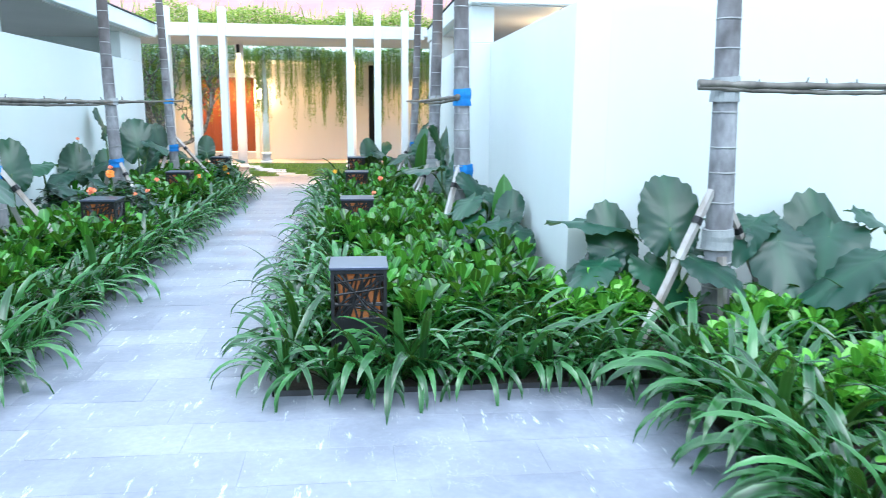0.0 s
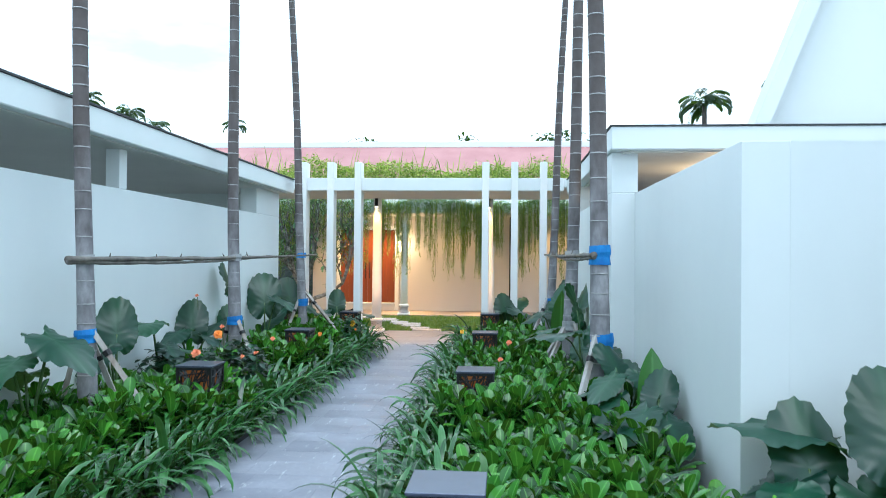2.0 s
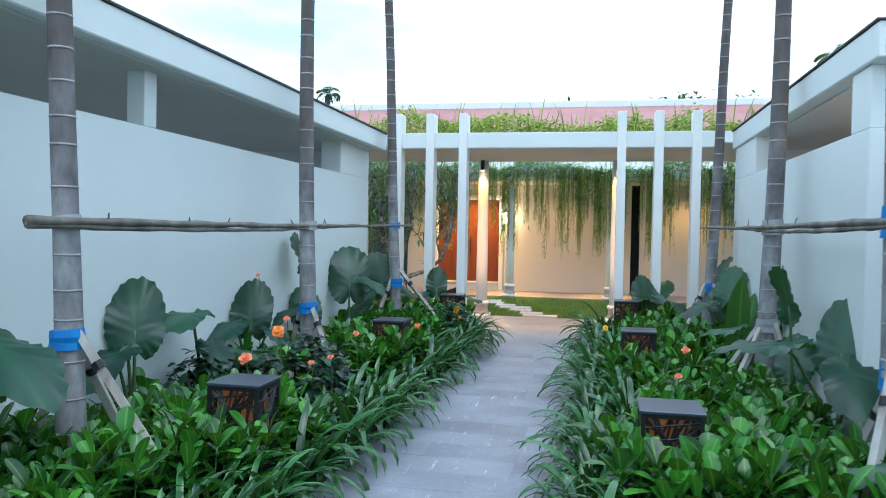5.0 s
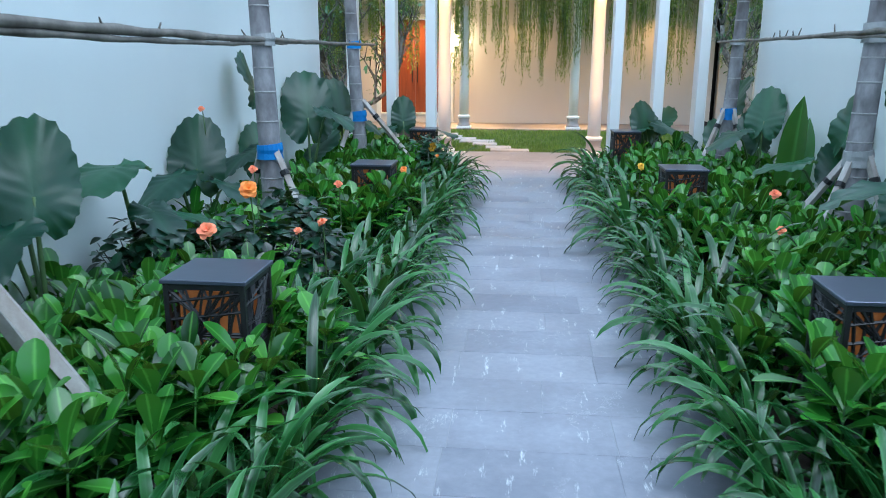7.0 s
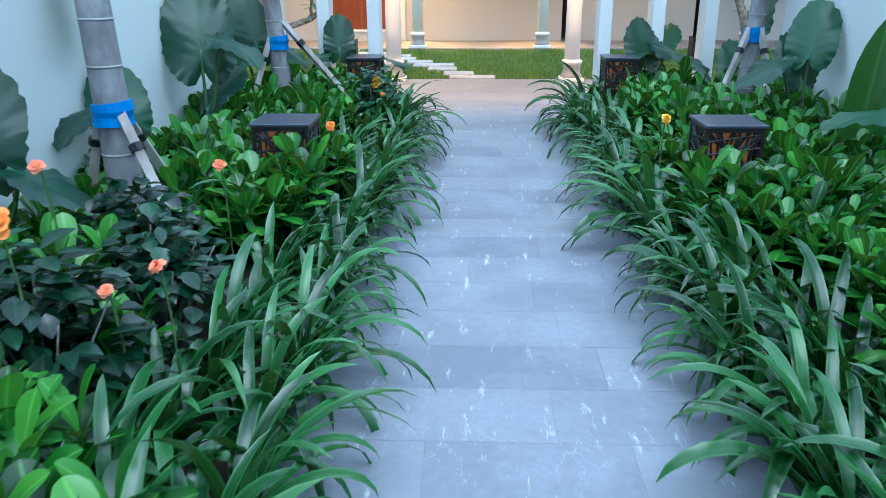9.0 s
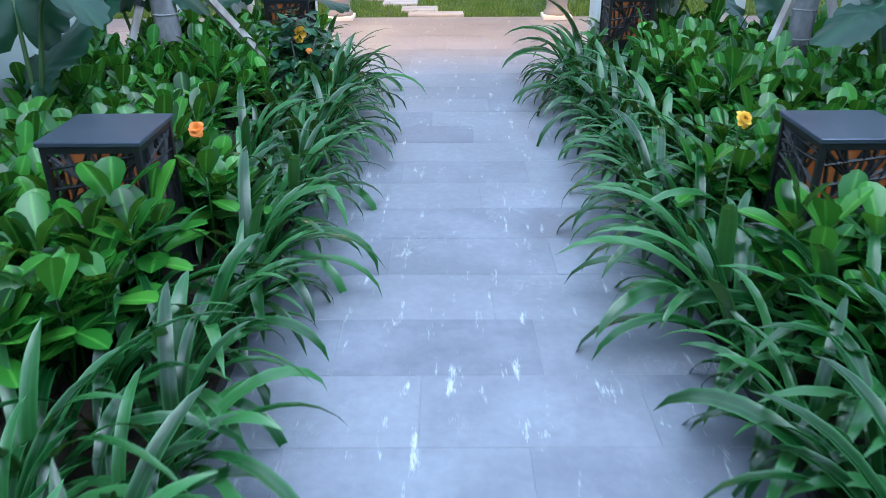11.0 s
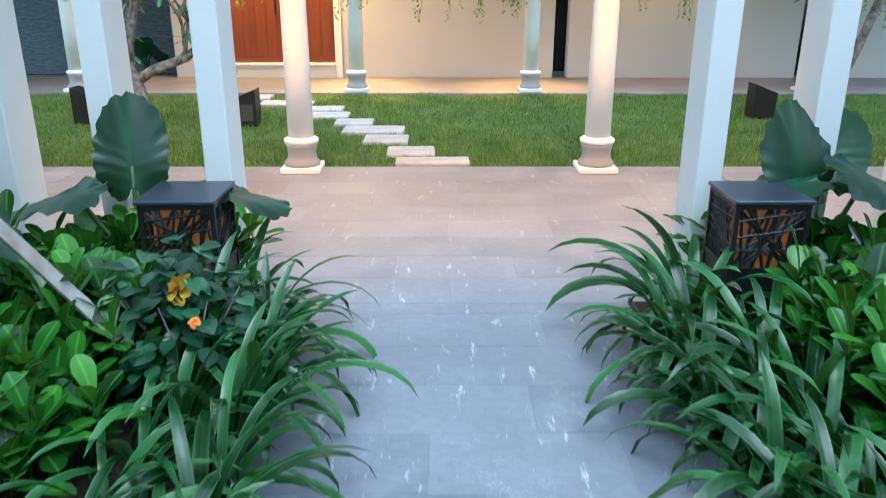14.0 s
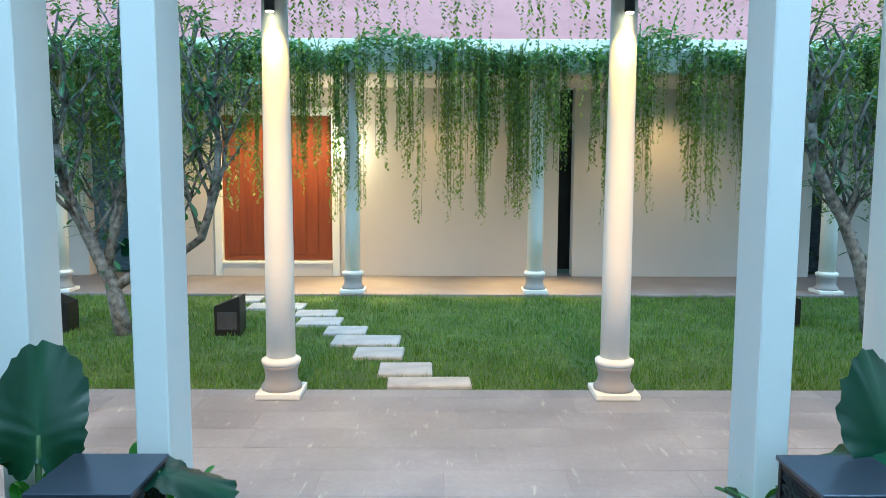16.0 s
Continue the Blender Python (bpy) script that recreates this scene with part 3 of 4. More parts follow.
sconce = thing("wall_sconce", "lit glass wall sconce glowing warm beside the door", "wall lamp", (-1.56, FY, 2.02))
part("backplate", Build().box(-0.05, 0.05, -0.02, -0.001, -0.16, 0.16, 0.004), M_METAL, sconce)
part("glass", Build().lathe(0, -0.085, [(0.03, -0.15), (0.07, -0.11), (0.078, 0.08), (0.04, 0.14)], 18), M_GLOW, sconce, "glowing warm glass", True)
part("cap", Build().lathe(0, -0.085, [(0.05, 0.141), (0.03, 0.17), (0.008, 0.20)], 18), M_METAL, sconce, "", True)

roof = thing("roof_pink", "pink pitched roof of the far wing", "roof", kind="structure")
pb = Build()
E0, R0 = Vector((0, 21.95, 3.40)), Vector((0, 26.2, 5.5))
pb.add([(-15, E0.y, E0.z), (15, E0.y, E0.z), (15, R0.y, R0.z), (-15, R0.y, R0.z), (-15, E0.y, E0.z - 0.12), (15, E0.y, E0.z - 0.12), (15, R0.y, R0.z - 0.12), (-15, R0.y, R0.z - 0.12)],
       [(0, 1, 2, 3), (7, 6, 5, 4), (0, 4, 5, 1), (1, 5, 6, 2), (2, 6, 7, 3), (3, 7, 4, 0)])
part("roof_slope", pb, M_PINK, roof)
part("ridge_cap", Build().box(-15, 15, R0.y - 0.12, R0.y + 0.15, R0.z - 0.06, R0.z + 0.16, 0.02), M_WALL, roof, "white ridge capping")
part("eave_gutter", Build().box(-15, 15, E0.y - 0.10, E0.y + 0.03, E0.z - 0.16, E0.z + 0.02, 0.01), M_COLUMN, roof, "white eaves gutter")
part("rear_slope", Build().box(-15, 15, R0.y + 0.16, 30, 3.0, 5.3), M_PINK, roof)
bs = thing("wall_stone", "blue-grey stacked stone garden wall", "wall", kind="structure")
part("wall_core", Build().box(-16, -3.2, 25.0, 25.25, -0.12, 3.0), M_BLUESTONE, bs)
part("wall_core", Build().box(5.3, 16, 25.0, 25.25, -0.12, 3.0), M_BLUESTONE, bs)
solid("wall_rear", Build().box(-7, 9.3, -8.3, -8.02, -0.12, 3.2, 0.01), M_WALL, "plain white wall closing the entrance court", "wall")
solid("wall_side", Build().box(9.2, 9.45, -8.3, 5.0, -0.12, 3.2, 0.01), M_WALL, "plain white wall closing the entrance court", "wall")

# ---- lawn, stepping stones, garden uplights ----
solid("lawn", Build().box(-14, 14, LAWN_Y0 + 0.002, LAWN_Y1 - 0.002, -0.12, -0.005), M_TURF, "short green lawn of the inner garden", "lawn")
STONES = ((-0.48, 0.18, 17.27, 17.52), (-0.58, -0.13, 17.60, 17.98), (-0.85, -0.40, 18.17, 18.55), (-1.12, -0.46, 18.66, 19.06), (-1.26, -0.83, 19.13, 19.50),
          (-1.63, -1.15, 19.58, 19.97), (-1.75, -1.27, 20.06, 20.42), (-2.40, -1.72, 20.50, 20.88), (-2.76, -2.36, 21.00, 21.40))
for x0, x1, y0, y1 in STONES:
    sb = Build().box(-(x1 - x0) / 2, (x1 - x0) / 2, -(y1 - y0) / 2, (y1 - y0) / 2, -0.04, 0.028, 0.01)
    so = new("stepping_stone", sb.mesh("stepping_stone", M_STONE, False))
    so.matrix_world = pose((x0 + x1) / 2, (y0 + y1) / 2, 0, 0, 0, rnd(-2, 2))
    tagged(so, "pale rectangular stepping stone set in the lawn", "stepping stone", "stepping stones", "object")


def uplight(x, y, turn):
    u = thing("garden_uplight", "black wedge-topped garden light box on the lawn", "garden light", (x, y, 0), "garden light boxes")
    u.rotation_euler = (0, 0, radians(turn))
    b = Build()
    w, d = 0.13, 0.12
    b.add([(-w, -d, -0.02), (w, -d, -0.02), (w, d, -0.02), (-w, d, -0.02), (-w, -d, 0.30), (w, -d, 0.40), (w, d, 0.40), (-w, d, 0.30)],
          [(3, 2, 1, 0), (4, 5, 6, 7), (0, 1, 5, 4), (1, 2, 6, 5), (2, 3, 7, 6), (3, 0, 4, 7)])
    part("body", b, M_METAL, u)
    part("grille", Build().box(-0.10, 0.10, -0.127, -0.121, 0.06, 0.24, 0.002), M_EDGE, u)


uplight(-2.23, 19.25, 0)
uplight(-4.05, 19.4, 180)
uplight(3.72, 19.75, 180)


# ---- path lanterns ----


def lantern_meshes():
    w, zt, zm = 0.155, 0.638, 0.33
    fr = Build()
    for sx in (-1, 1):
        for sy in (-1, 1):
            fr.box(sx * w - 0.011, sx * w + 0.011, sy * w - 0.011, sy * w + 0.011, 0.0, zt, 0.002)
    for z in (zm, zt - 0.012):
        for s in (-1, 1):
            fr.box(-w + 0.011, w - 0.011, s * w - 0.009, s * w + 0.009, z - 0.012, z + 0.012)
            fr.box(s * w - 0.009, s * w + 0.009, -w + 0.011, w - 0.011, z - 0.012, z + 0.012)
    pan = Build()
    for s in (-1, 1):
        pan.box(-w + 0.012, w - 0.012, s * w - 0.004, s * w + 0.004, 0.0, zm - 0.012)
        pan.box(s * w - 0.004, s * w + 0.004, -w + 0.012, w - 0.012, 0.0, zm - 0.012)
    lat = Build()
    rg = random.Random(5)
    for k in range(4):
        turn = Matrix.Rotation(k * math.pi / 2, 3, "Z")
        for i in range(30):
            a, b = rg.uniform(-w, w), rg.uniform(-w, w)
            za, zb = zm + 0.01, zt - 0.02
            if i % 3 == 0:
                a, b = -w + 0.01, w - 0.01
                za, zb = rg.uniform(zm, zt - 0.02), rg.uniform(zm, zt - 0.02)
            p, q = Vector((a, -w + 0.001 * (i % 4), za)), Vector((b, -w + 0.001 * (i % 4), zb))
            lat.tube([turn @ p, turn @ q], [0.0075, 0.0066], 4)
    am = Build().box(-0.125, 0.125, -0.125, 0.125, zm - 0.03, zt - 0.03, 0.012)
    lid = Build().box(-0.175, 0.175, -0.175, 0.175, zt, 0.656, 0.003)
    return fr, pan, lat, am, lid


def lantern(x, y):
    ln = thing("path_lantern", "black lattice bollard lantern with flat slate lid and amber core", "garden lantern", (x, y, 0.0), "path lanterns")
    fr, pan, lat, am, lid = lantern_meshes()
    part("corner_frame", fr, M_METAL, ln)
    part("lower_panel", pan, M_METAL, ln, "solid black lower panels")
    part("lattice", lat, M_METAL, ln, "random crossed bars")
    part("diffuser", am, M_AMBER, ln, "amber box glowing faintly")
    part("lid", lid, M_LID, ln, "flat slate-grey lid")
    return ln


first = lantern(1.345, 3.63)
for x in (1.345, -1.235):
    for k in range(4):
        if (x, k) != (1.345, 0):
            copy_thing(first, pose(x, 3.63 + 3.477 * k, 0))


# ---- palms with ties and props ----
def palm(x, y, lean_x, lean_y, r, blues, greys, props, seed):
    rg = random.Random(seed)
    p = thing("palm_tree", "slim ringed grey palm trunk propped and tied in the bed", "palm tree", (x, y, 0), "young palms")
    top = Vector((lean_x, lean_y, 8.0))
    pts, rad = [], []
    for i in range(41):
        t = i / 40
        w = 0.012 * math.sin(t * 9 + seed)
        pts.append(Vector((w, 0.6 * w, 0)) + top * t - Vector((0, 0, 0.05 if i == 0 else 0)))
        rad.append(r * (1.18 - 0.5 * min(1, t * 5) * 0.3 - 0.42 * t))
    part("trunk", Build().tube(pts, rad, 18), M_TRUNK, p, "", True)
    rb = Build()
    z = 0.2
    while z < 7.6:
        t = z / 8
        c = Vector((0.012 * math.sin(t * 9 + seed), 0.0072 * math.sin(t * 9 + seed), 0)) + top * t
        rr = r * (1.18 - 0.15 * min(1, t * 5) - 0.42 * t)
        rg.random()
        rb.tube([c - Vector((0, 0, 0.005)), c + Vector((0, 0, 0.005))], [rr + 0.004, rr + 0.003], 18)
        z += rg.uniform(0.15, 0.23) * (1.15 - 0.5 * t)
    part("leaf_scar", rb, M_RING, p, "pale rings", True)["kind"] = "stuff"
    for z, h, m, lb in [(*q, M_STRAP, "blue webbing tie") for q in blues] + [(*q, M_RUBBER, "pale wrapped tie") for q in greys]:
        t = z / 8
        c = top * t
        rr = r * (1.18 - 0.15 * min(1, t * 5) - 0.42 * t) + 0.012
        part("tie_band", Build().tube([c - Vector((0, 0, h / 2)), c - Vector((0, 0, h * 0.1)), c + Vector((0.004, 0, h * 0.15)), c + Vector((0, 0, h / 2))], [rr + 0.006, rr, rr + 0.005, rr], 18), m, p, lb)
    for ang, z, dist in props:
        a = radians(ang)
        q0 = top * (z / 8) + Vector((math.cos(a), math.sin(a), 0)) * (r + 0.02)
        q1 = Vector((math.cos(a) * dist, math.sin(a) * dist, -0.05))
        pp = part("prop_pole", Build().tube([q1, q1.lerp(q0, 0.5) + Vector((0.004, 0.006, 0)), q0 + (q0 - q1).normalized() * 0.06], [0.033, 0.032, 0.031], 4), M_POLE, p, "weathered squared timber prop")
        part("rubber_band", Build().tube([q1.lerp(q0, 0.84), q1.lerp(q0, 0.88)], [0.036, 0.036], 8), M_METAL, pp, "black band round the prop")
    cb = Build()
    for i in range(13):
        h = i * 2.4 + rg.uniform(-0.3, 0.3)
        el = rg.uniform(15, 75)
        d = Vector((math.cos(h), math.sin(h), 0))
        c, e = top + Vector((0, 0, -0.1)), radians(el)
        for k in range(16):
            dd = d * math.cos(e) + Vector((0, 0, math.sin(e)))
            c = c + dd * 0.11
            e -= 0.11
            if k > 2:
                sd = Vector((-d.y, d.x, 0))
                ll = 0.42 * math.sin(math.pi * (k - 1) / 16) + 0.08
                for sgn in (-1, 1):
                    cb.oval(c, sd * sgn + dd * 0.7 - Vector((0, 0, 0.35)), (0, 0, 1), ll, 0.03, 0.25)
    part("crown", cb, M_PALM, p, "feathery green fronds")
    return p


BL = 0.11
palm(-1.95, 6.42, -0.20, 0.0, 0.074, [(0.97, BL)], [(1.62, 0.07)], [(4, 0.97, 0.78), (165, 0.9, 0.42), (80, 0.9, 0.6)], 1)
palm(-1.87, 9.78, -0.12, 0.0, 0.078, [(0.83, BL)], [(1.64, 0.08)], [(-35, 0.8, 0.62), (160, 0.8, 0.4), (80, 0.8, 0.7)], 2)
palm(-1.88, 13.25, -0.40, 0.1, 0.075, [(0.86, 0.12), (1.68, 0.08)], [], [(0, 1.0, 0.92), (215, 0.85, 0.5), (100, 0.8, 0.7)], 3)
palm(2.47, 6.90, -0.22, 0.0, 0.084, [(0.93, 0.17), (1.70, 0.17)], [], [(230, 0.95, 0.62), (20, 0.8, 0.4), (110, 0.8, 0.6)], 4)
palm(2.42, 9.95, 0.18, 0.1, 0.082, [], [(1.70, 0.14), (0.82, 0.12)], [(215, 0.75, 0.55), (150, 0.75, 0.6), (300, 0.8, 0.5)], 5)
palm(2.36, 13.35, 0.34, 0.1, 0.072, [(0.92, 0.13)], [(1.72, 0.07)], [(215, 0.92, 0.55), (-60, 0.92, 0.5), (80, 0.8, 0.6)], 6)
palm(3.81, 3.95, -0.18, 0.0, 0.085, [], [(1.72, 0.16), (0.72, 0.14)], [(200, 1.0, 0.72), (265, 0.55, 0.2), (20, 0.9, 0.7)], 7)
palm(4.95, 2.1, 0.1, 0.0, 0.10, [], [(1.75, 0.12)], [(210, 0.9, 1.15), (100, 0.9, 0.6)], 8)


def bamboo_rail(a, b, r, seed, label="grey bamboo rail lashed across the palm trunks"):
    rg = random.Random(seed)
    a, b = Vector(a), Vector(b)
    rail = thing("bamboo_rail", label, "bamboo rail", a, "bamboo rails")
    n = 28
    for k in range(2):
        pts, rad = [], []
        for i in range(n + 1):
            t = i / n
            o = Vector((rg.uniform(-0.003, 0.003), 0, rg.uniform(-0.004, 0.004) - 0.02 * k - 0.018 * math.sin(t * math.pi) * (1 + k)))
            pts.append((b - a) * t * (1 if k == 0 else 0.62) + o)
            rad.append(r * (1.0 - 0.45 * t) * (1.25 if i % 3 == 0 else 1.0) * (1 if k == 0 else 0.7))
        part("pole", Build().tube(pts, rad, 8), M_BAMBOO, rail, "", True)
    nb = Build()
    for i in range(9):
        t = rg.uniform(0.05, 0.9)
        c = (b - a) * t
        nb.tube([c, c + Vector((rg.uniform(-0.02, 0.02), rg.uniform(-0.04, 0.04), rg.uniform(0.03, 0.06)))], [0.007, 0.004], 5)
    part("twig_stub", nb, M_BAMBOO, rail)["kind"] = "stuff"
    return rail


bamboo_rail((-1.92, 6.05, 1.625), (-1.80, 13.75, 1.695), 0.024, 11)
bamboo_rail((2.34, 6.6, 1.70), (2.31, 13.75, 1.73), 0.022, 12)
bamboo_rail((3.55, 3.87, 1.75), (6.8, 3.80, 1.78), 0.024, 13)

# ---- planting ----
random.seed(21)


def lily_leaf(seed, t):
    rg = random.Random(seed)
    b = Build().strap((0.02, 0, 0), 0.0, rg.uniform(0.46, 0.70), rg.uniform(0.048, 0.062) if seed % 5 == 0 else rg.uniform(0.034, 0.048), 82 - 48 * t + rg.uniform(-7, 5), (rg.uniform(60, 130) if t < 0.3 else rg.uniform(120, 165)) * (0.9 + 0.25 * t), 10, 0.28, 0.0, rg.uniform(-0.6, 0.6))
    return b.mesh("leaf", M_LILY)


LILY_LEAF = [lily_leaf(100 + k, (k % 12) / 12) for k in range(48)]


def lily(x, y, s, label, group, n=19, bias=None):
    c = thing("spider_lily", label, "lily", (x, y, 0.005), group)
    h = rnd(0, 6.28)
    for i in range(n):
        ob = new("leaf", LILY_LEAF[min(11, int(12 * i / n)) + 12 * random.randrange(4)])
        ob.parent = c
        k = s * rnd(0.85, 1.1)
        a = h + i * 2.39996 + rnd(-0.25, 0.25)
        if bias is not None:
            a = bias + 0.68 * ((a - bias + math.pi) % (2 * math.pi) - math.pi)
        ob.matrix_basis = Matrix.Rotation(a, 4, "Z") @ Matrix.Scale(k, 4)
    return c


def put_plant(name, meshes, x, y, s, label, category, group, z=0.005):
    ob = new(name, random.choice(meshes))
    ob.matrix_world = Matrix.Translation((x, y, z)) @ Matrix.Rotation(rnd(0, 6.28), 4, "Z") @ Matrix.Diagonal((s, s, s * rnd(0.9, 1.1), 1))
    return tagged(ob, label, category, group, "object")


def near_lantern(x, y, d=0.24):
    return any(abs(x - lx) < d and abs(y - (3.63 + 3.477 * k)) < d for lx in (1.345, -1.235) for k in range(4))


LBL_LILY = "arching dark green spider lily clump edging the path"
for side, xe in ((-1, PX0), (1, PX1)):
    for row, dx in enumerate((0.06, 0.33)):
        y = BED_Y0 + 0.18 + 0.12 * row
        while y < BED_Y1 - 0.35:
            x = xe + side * (dx + rnd(-0.05, 0.05))
            if not near_lantern(x, y, 0.22):
                lily(x, y, rnd(0.78, 1.05), LBL_LILY, "edging lilies", 15, math.pi if side > 0 else 0.0)
            y += rnd(0.21, 0.29)
for x0, x1, y0, y1, n in ((1.0, 3.0, 3.2, 3.3, 9), (1.0, 3.0, 3.4, 3.8, 9), (1.05, 3.0, 3.85, 4.2, 9), (1.05, 2.9, 4.3, 4.7, 7), (-2.3, -0.9, 3.2, 3.3, 6), (-2.3, -0.9, 3.4, 3.7, 5)):
    for i in range(n):
        x = x0 + (x1 - x0) * (i + rnd(0.1, 0.9)) / n
        y = rnd(y0, y1)
        if not near_lantern(x, y, 0.26):
            lily(x, y, rnd(0.85, 1.05), "arching green spider lily clump along the front of the bed", "front lilies", 18, -math.pi / 2)
for lx, ly in ((-1.28, 6.28), (-1.2, 10.15), (1.22, 8.7)):
    lily(lx, ly, 1.15, LBL_LILY, "edging lilies", 11)
for lx, ly, k in ((1.07, 14.0, 1.2), (1.0, 13.72, 1.1), (-1.0, 13.98, 1.05)):
    lily(lx, ly, k, LBL_LILY, "edging lilies", 20)
for i in range(13):
    lily(3.2 + rnd(-0.03, 0.05), 0.3 + 0.225 * i + rnd(-0.05, 0.05), rnd(0.95, 1.2), "arching green spider lily clump in the court bed", "court lilies", 20, math.pi)
for i in range(40):
    x, y = rnd(3.4, 4.9), rnd(0.4, 4.1)
    if (x - 3.78) ** 2 + (y - 4.0) ** 2 > 0.05:
        lily(x, y, rnd(0.9, 1.15), "arching green spider lily clump in the court bed", "court lilies")


def cover_clump(seed):
    rg = random.Random(seed)
    b = Build()
    for i in range(9):
        a, d = i * 2.4 + rg.uniform(-0.4, 0.4), 0.19 * math.sqrt((i + 0.5) / 9)
        x, y, z = d * math.cos(a), d * math.sin(a), rg.uniform(0.20, 0.40)
        for k in range(9):
            h = k * 2.4 + a
            el = radians(72 - 8 * k + rg.uniform(-10, 10))
            dv = Vector((math.cos(h) * math.cos(el), math.sin(h) * math.cos(el), math.sin(el)))
            b.oval((x, y, z - 0.012 * k), dv, (0, 0, 1) if el < 1.2 else (-math.cos(h), -math.sin(h), 0.2), rg.uniform(0.11, 0.19), rg.uniform(0.062, 0.094), 0.2, 0.16)
        b.tube([(x * 0.7, y * 0.7, 0), (x, y, z)], [0.006, 0.004], 4)
    return np.array(b.v), b.f, b.uv


COVER = [cover_clump(200 + k) for k in range(8)]


def hib_mesh(seed):
    rg = random.Random(seed)
    b = Build()
    for i in range(300):
        a, e = rg.uniform(0, 6.28), rg.uniform(0.0, 1.5)
        rr = rg.uniform(0.6, 1.0)
        p = Vector((math.cos(a) * math.cos(e) * 0.33, math.sin(a) * math.cos(e) * 0.33, 0.12 + 0.55 * math.sin(e))) * rr
        p.z = max(p.z, 0.08)
        dv = Vector((math.cos(a + rg.uniform(-1, 1)), math.sin(a + rg.uniform(-1, 1)), rg.uniform(-0.5, 0.5)))
        b.oval(p, dv, (rg.uniform(-0.4, 0.4), rg.uniform(-0.4, 0.4), 1), rg.uniform(0.06, 0.12), rg.uniform(0.05, 0.09), 0.2, -0.06)
    br = Build()
    for i in range(9):
        a = i * 0.7
        br.tube([(0.03 * math.cos(a), 0.03 * math.sin(a), 0), (0.14 * math.cos(a), 0.14 * math.sin(a), 0.3), (0.25 * math.cos(a), 0.25 * math.sin(a), 0.5)], [0.008, 0.006, 0.003], 4)
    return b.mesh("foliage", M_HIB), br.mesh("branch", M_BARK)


def cover_add(b, x, y, s):
    v, f, uv = random.choice(COVER)
    a = rnd(0, 6.28)
    m = np.array(((math.cos(a), -math.sin(a), 0), (math.sin(a), math.cos(a), 0), (0, 0, rnd(0.9, 1.15)))) * s
    b.add((v @ m.T + (x, y, 0.005)).tolist(), f, uv)


HIB = [hib_mesh(300 + k) for k in range(4)]
HIBS = ((-1.50, 8.25), (-1.85, 8.6), (-1.35, 8.85), (-1.62, 9.3), (-2.1, 8.15), (-1.08, 13.42))
for x, y in HIBS:
    hb = thing("hibiscus_shrub", "dark-leaved hibiscus shrub in the garden bed", "shrub", (x, y, 0.0), "hibiscus shrubs")
    turn, sc = Matrix.Rotation(rnd(0, 6.28), 4, "Z"), rnd(0.85, 1.08)
    for nm, me in zip(("foliage", "branch"), random.choice(HIB)):
        part(nm, me, None, hb).matrix_basis = turn @ Matrix.Scale(sc, 4)

for side, x0, x1 in ((-1, -2.36, -1.30), (1, 1.42, 2.62)):
    y = BED_Y0 + (0.35 if side < 0 else 0.95)
    mass = Build()
    while y < BED_Y1 - 0.15:
        x = x0 + rnd(0.0, 0.15)
        while x < x1:
            px, py = x + rnd(-0.07, 0.07), y + rnd(-0.09, 0.09)
            if not near_lantern(px, py, 0.25) and all((px - hx) ** 2 + (py - hy) ** 2 > 0.05 for hx, hy in HIBS):
                cover_add(mass, px, py, rnd(0.75, 1.15))
            x += rnd(0.24, 0.34)
        y += rnd(0.26, 0.36)
    for k in range(4):
        for dx, dy in ((0.0, 0.33), (-0.2, 0.38), (0.2, 0.30), (-0.16, -0.33), (0.1, -0.36), (0.34 * side, -0.1), (0.36 * side, 0.18), (0.02, -0.62)) if k in (1, 2) else ((0.0, 0.33), (0.2 * side, 0.36), (0.36 * side, -0.12), (0.38 * side, 0.15), (0.2 * side, -0.62), (0.30 * side, -0.42), (0.55 * side, -0.3)):
            if k == 0 and side > 0 and dy < 0:
                continue
            cover_add(mass, (1.345 if side > 0 else -1.235) + dx, 3.63 + 3.477 * k + dy, rnd(0.95, 1.15))
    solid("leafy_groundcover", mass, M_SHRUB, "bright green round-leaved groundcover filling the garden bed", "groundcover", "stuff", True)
mass = Build()
for i in range(12):
    cover_add(mass, rnd(2.75, 3.25), rnd(3.85, 4.55), rnd(0.7, 0.95))
for i in range(150):
    cover_add(mass, rnd(3.5, 8.9), rnd(-0.5, 4.6), rnd(0.6, 0.9))
solid("leafy_groundcover", mass, M_SHRUB, "green round-leaved groundcover filling the court bed", "groundcover", "stuff", True)


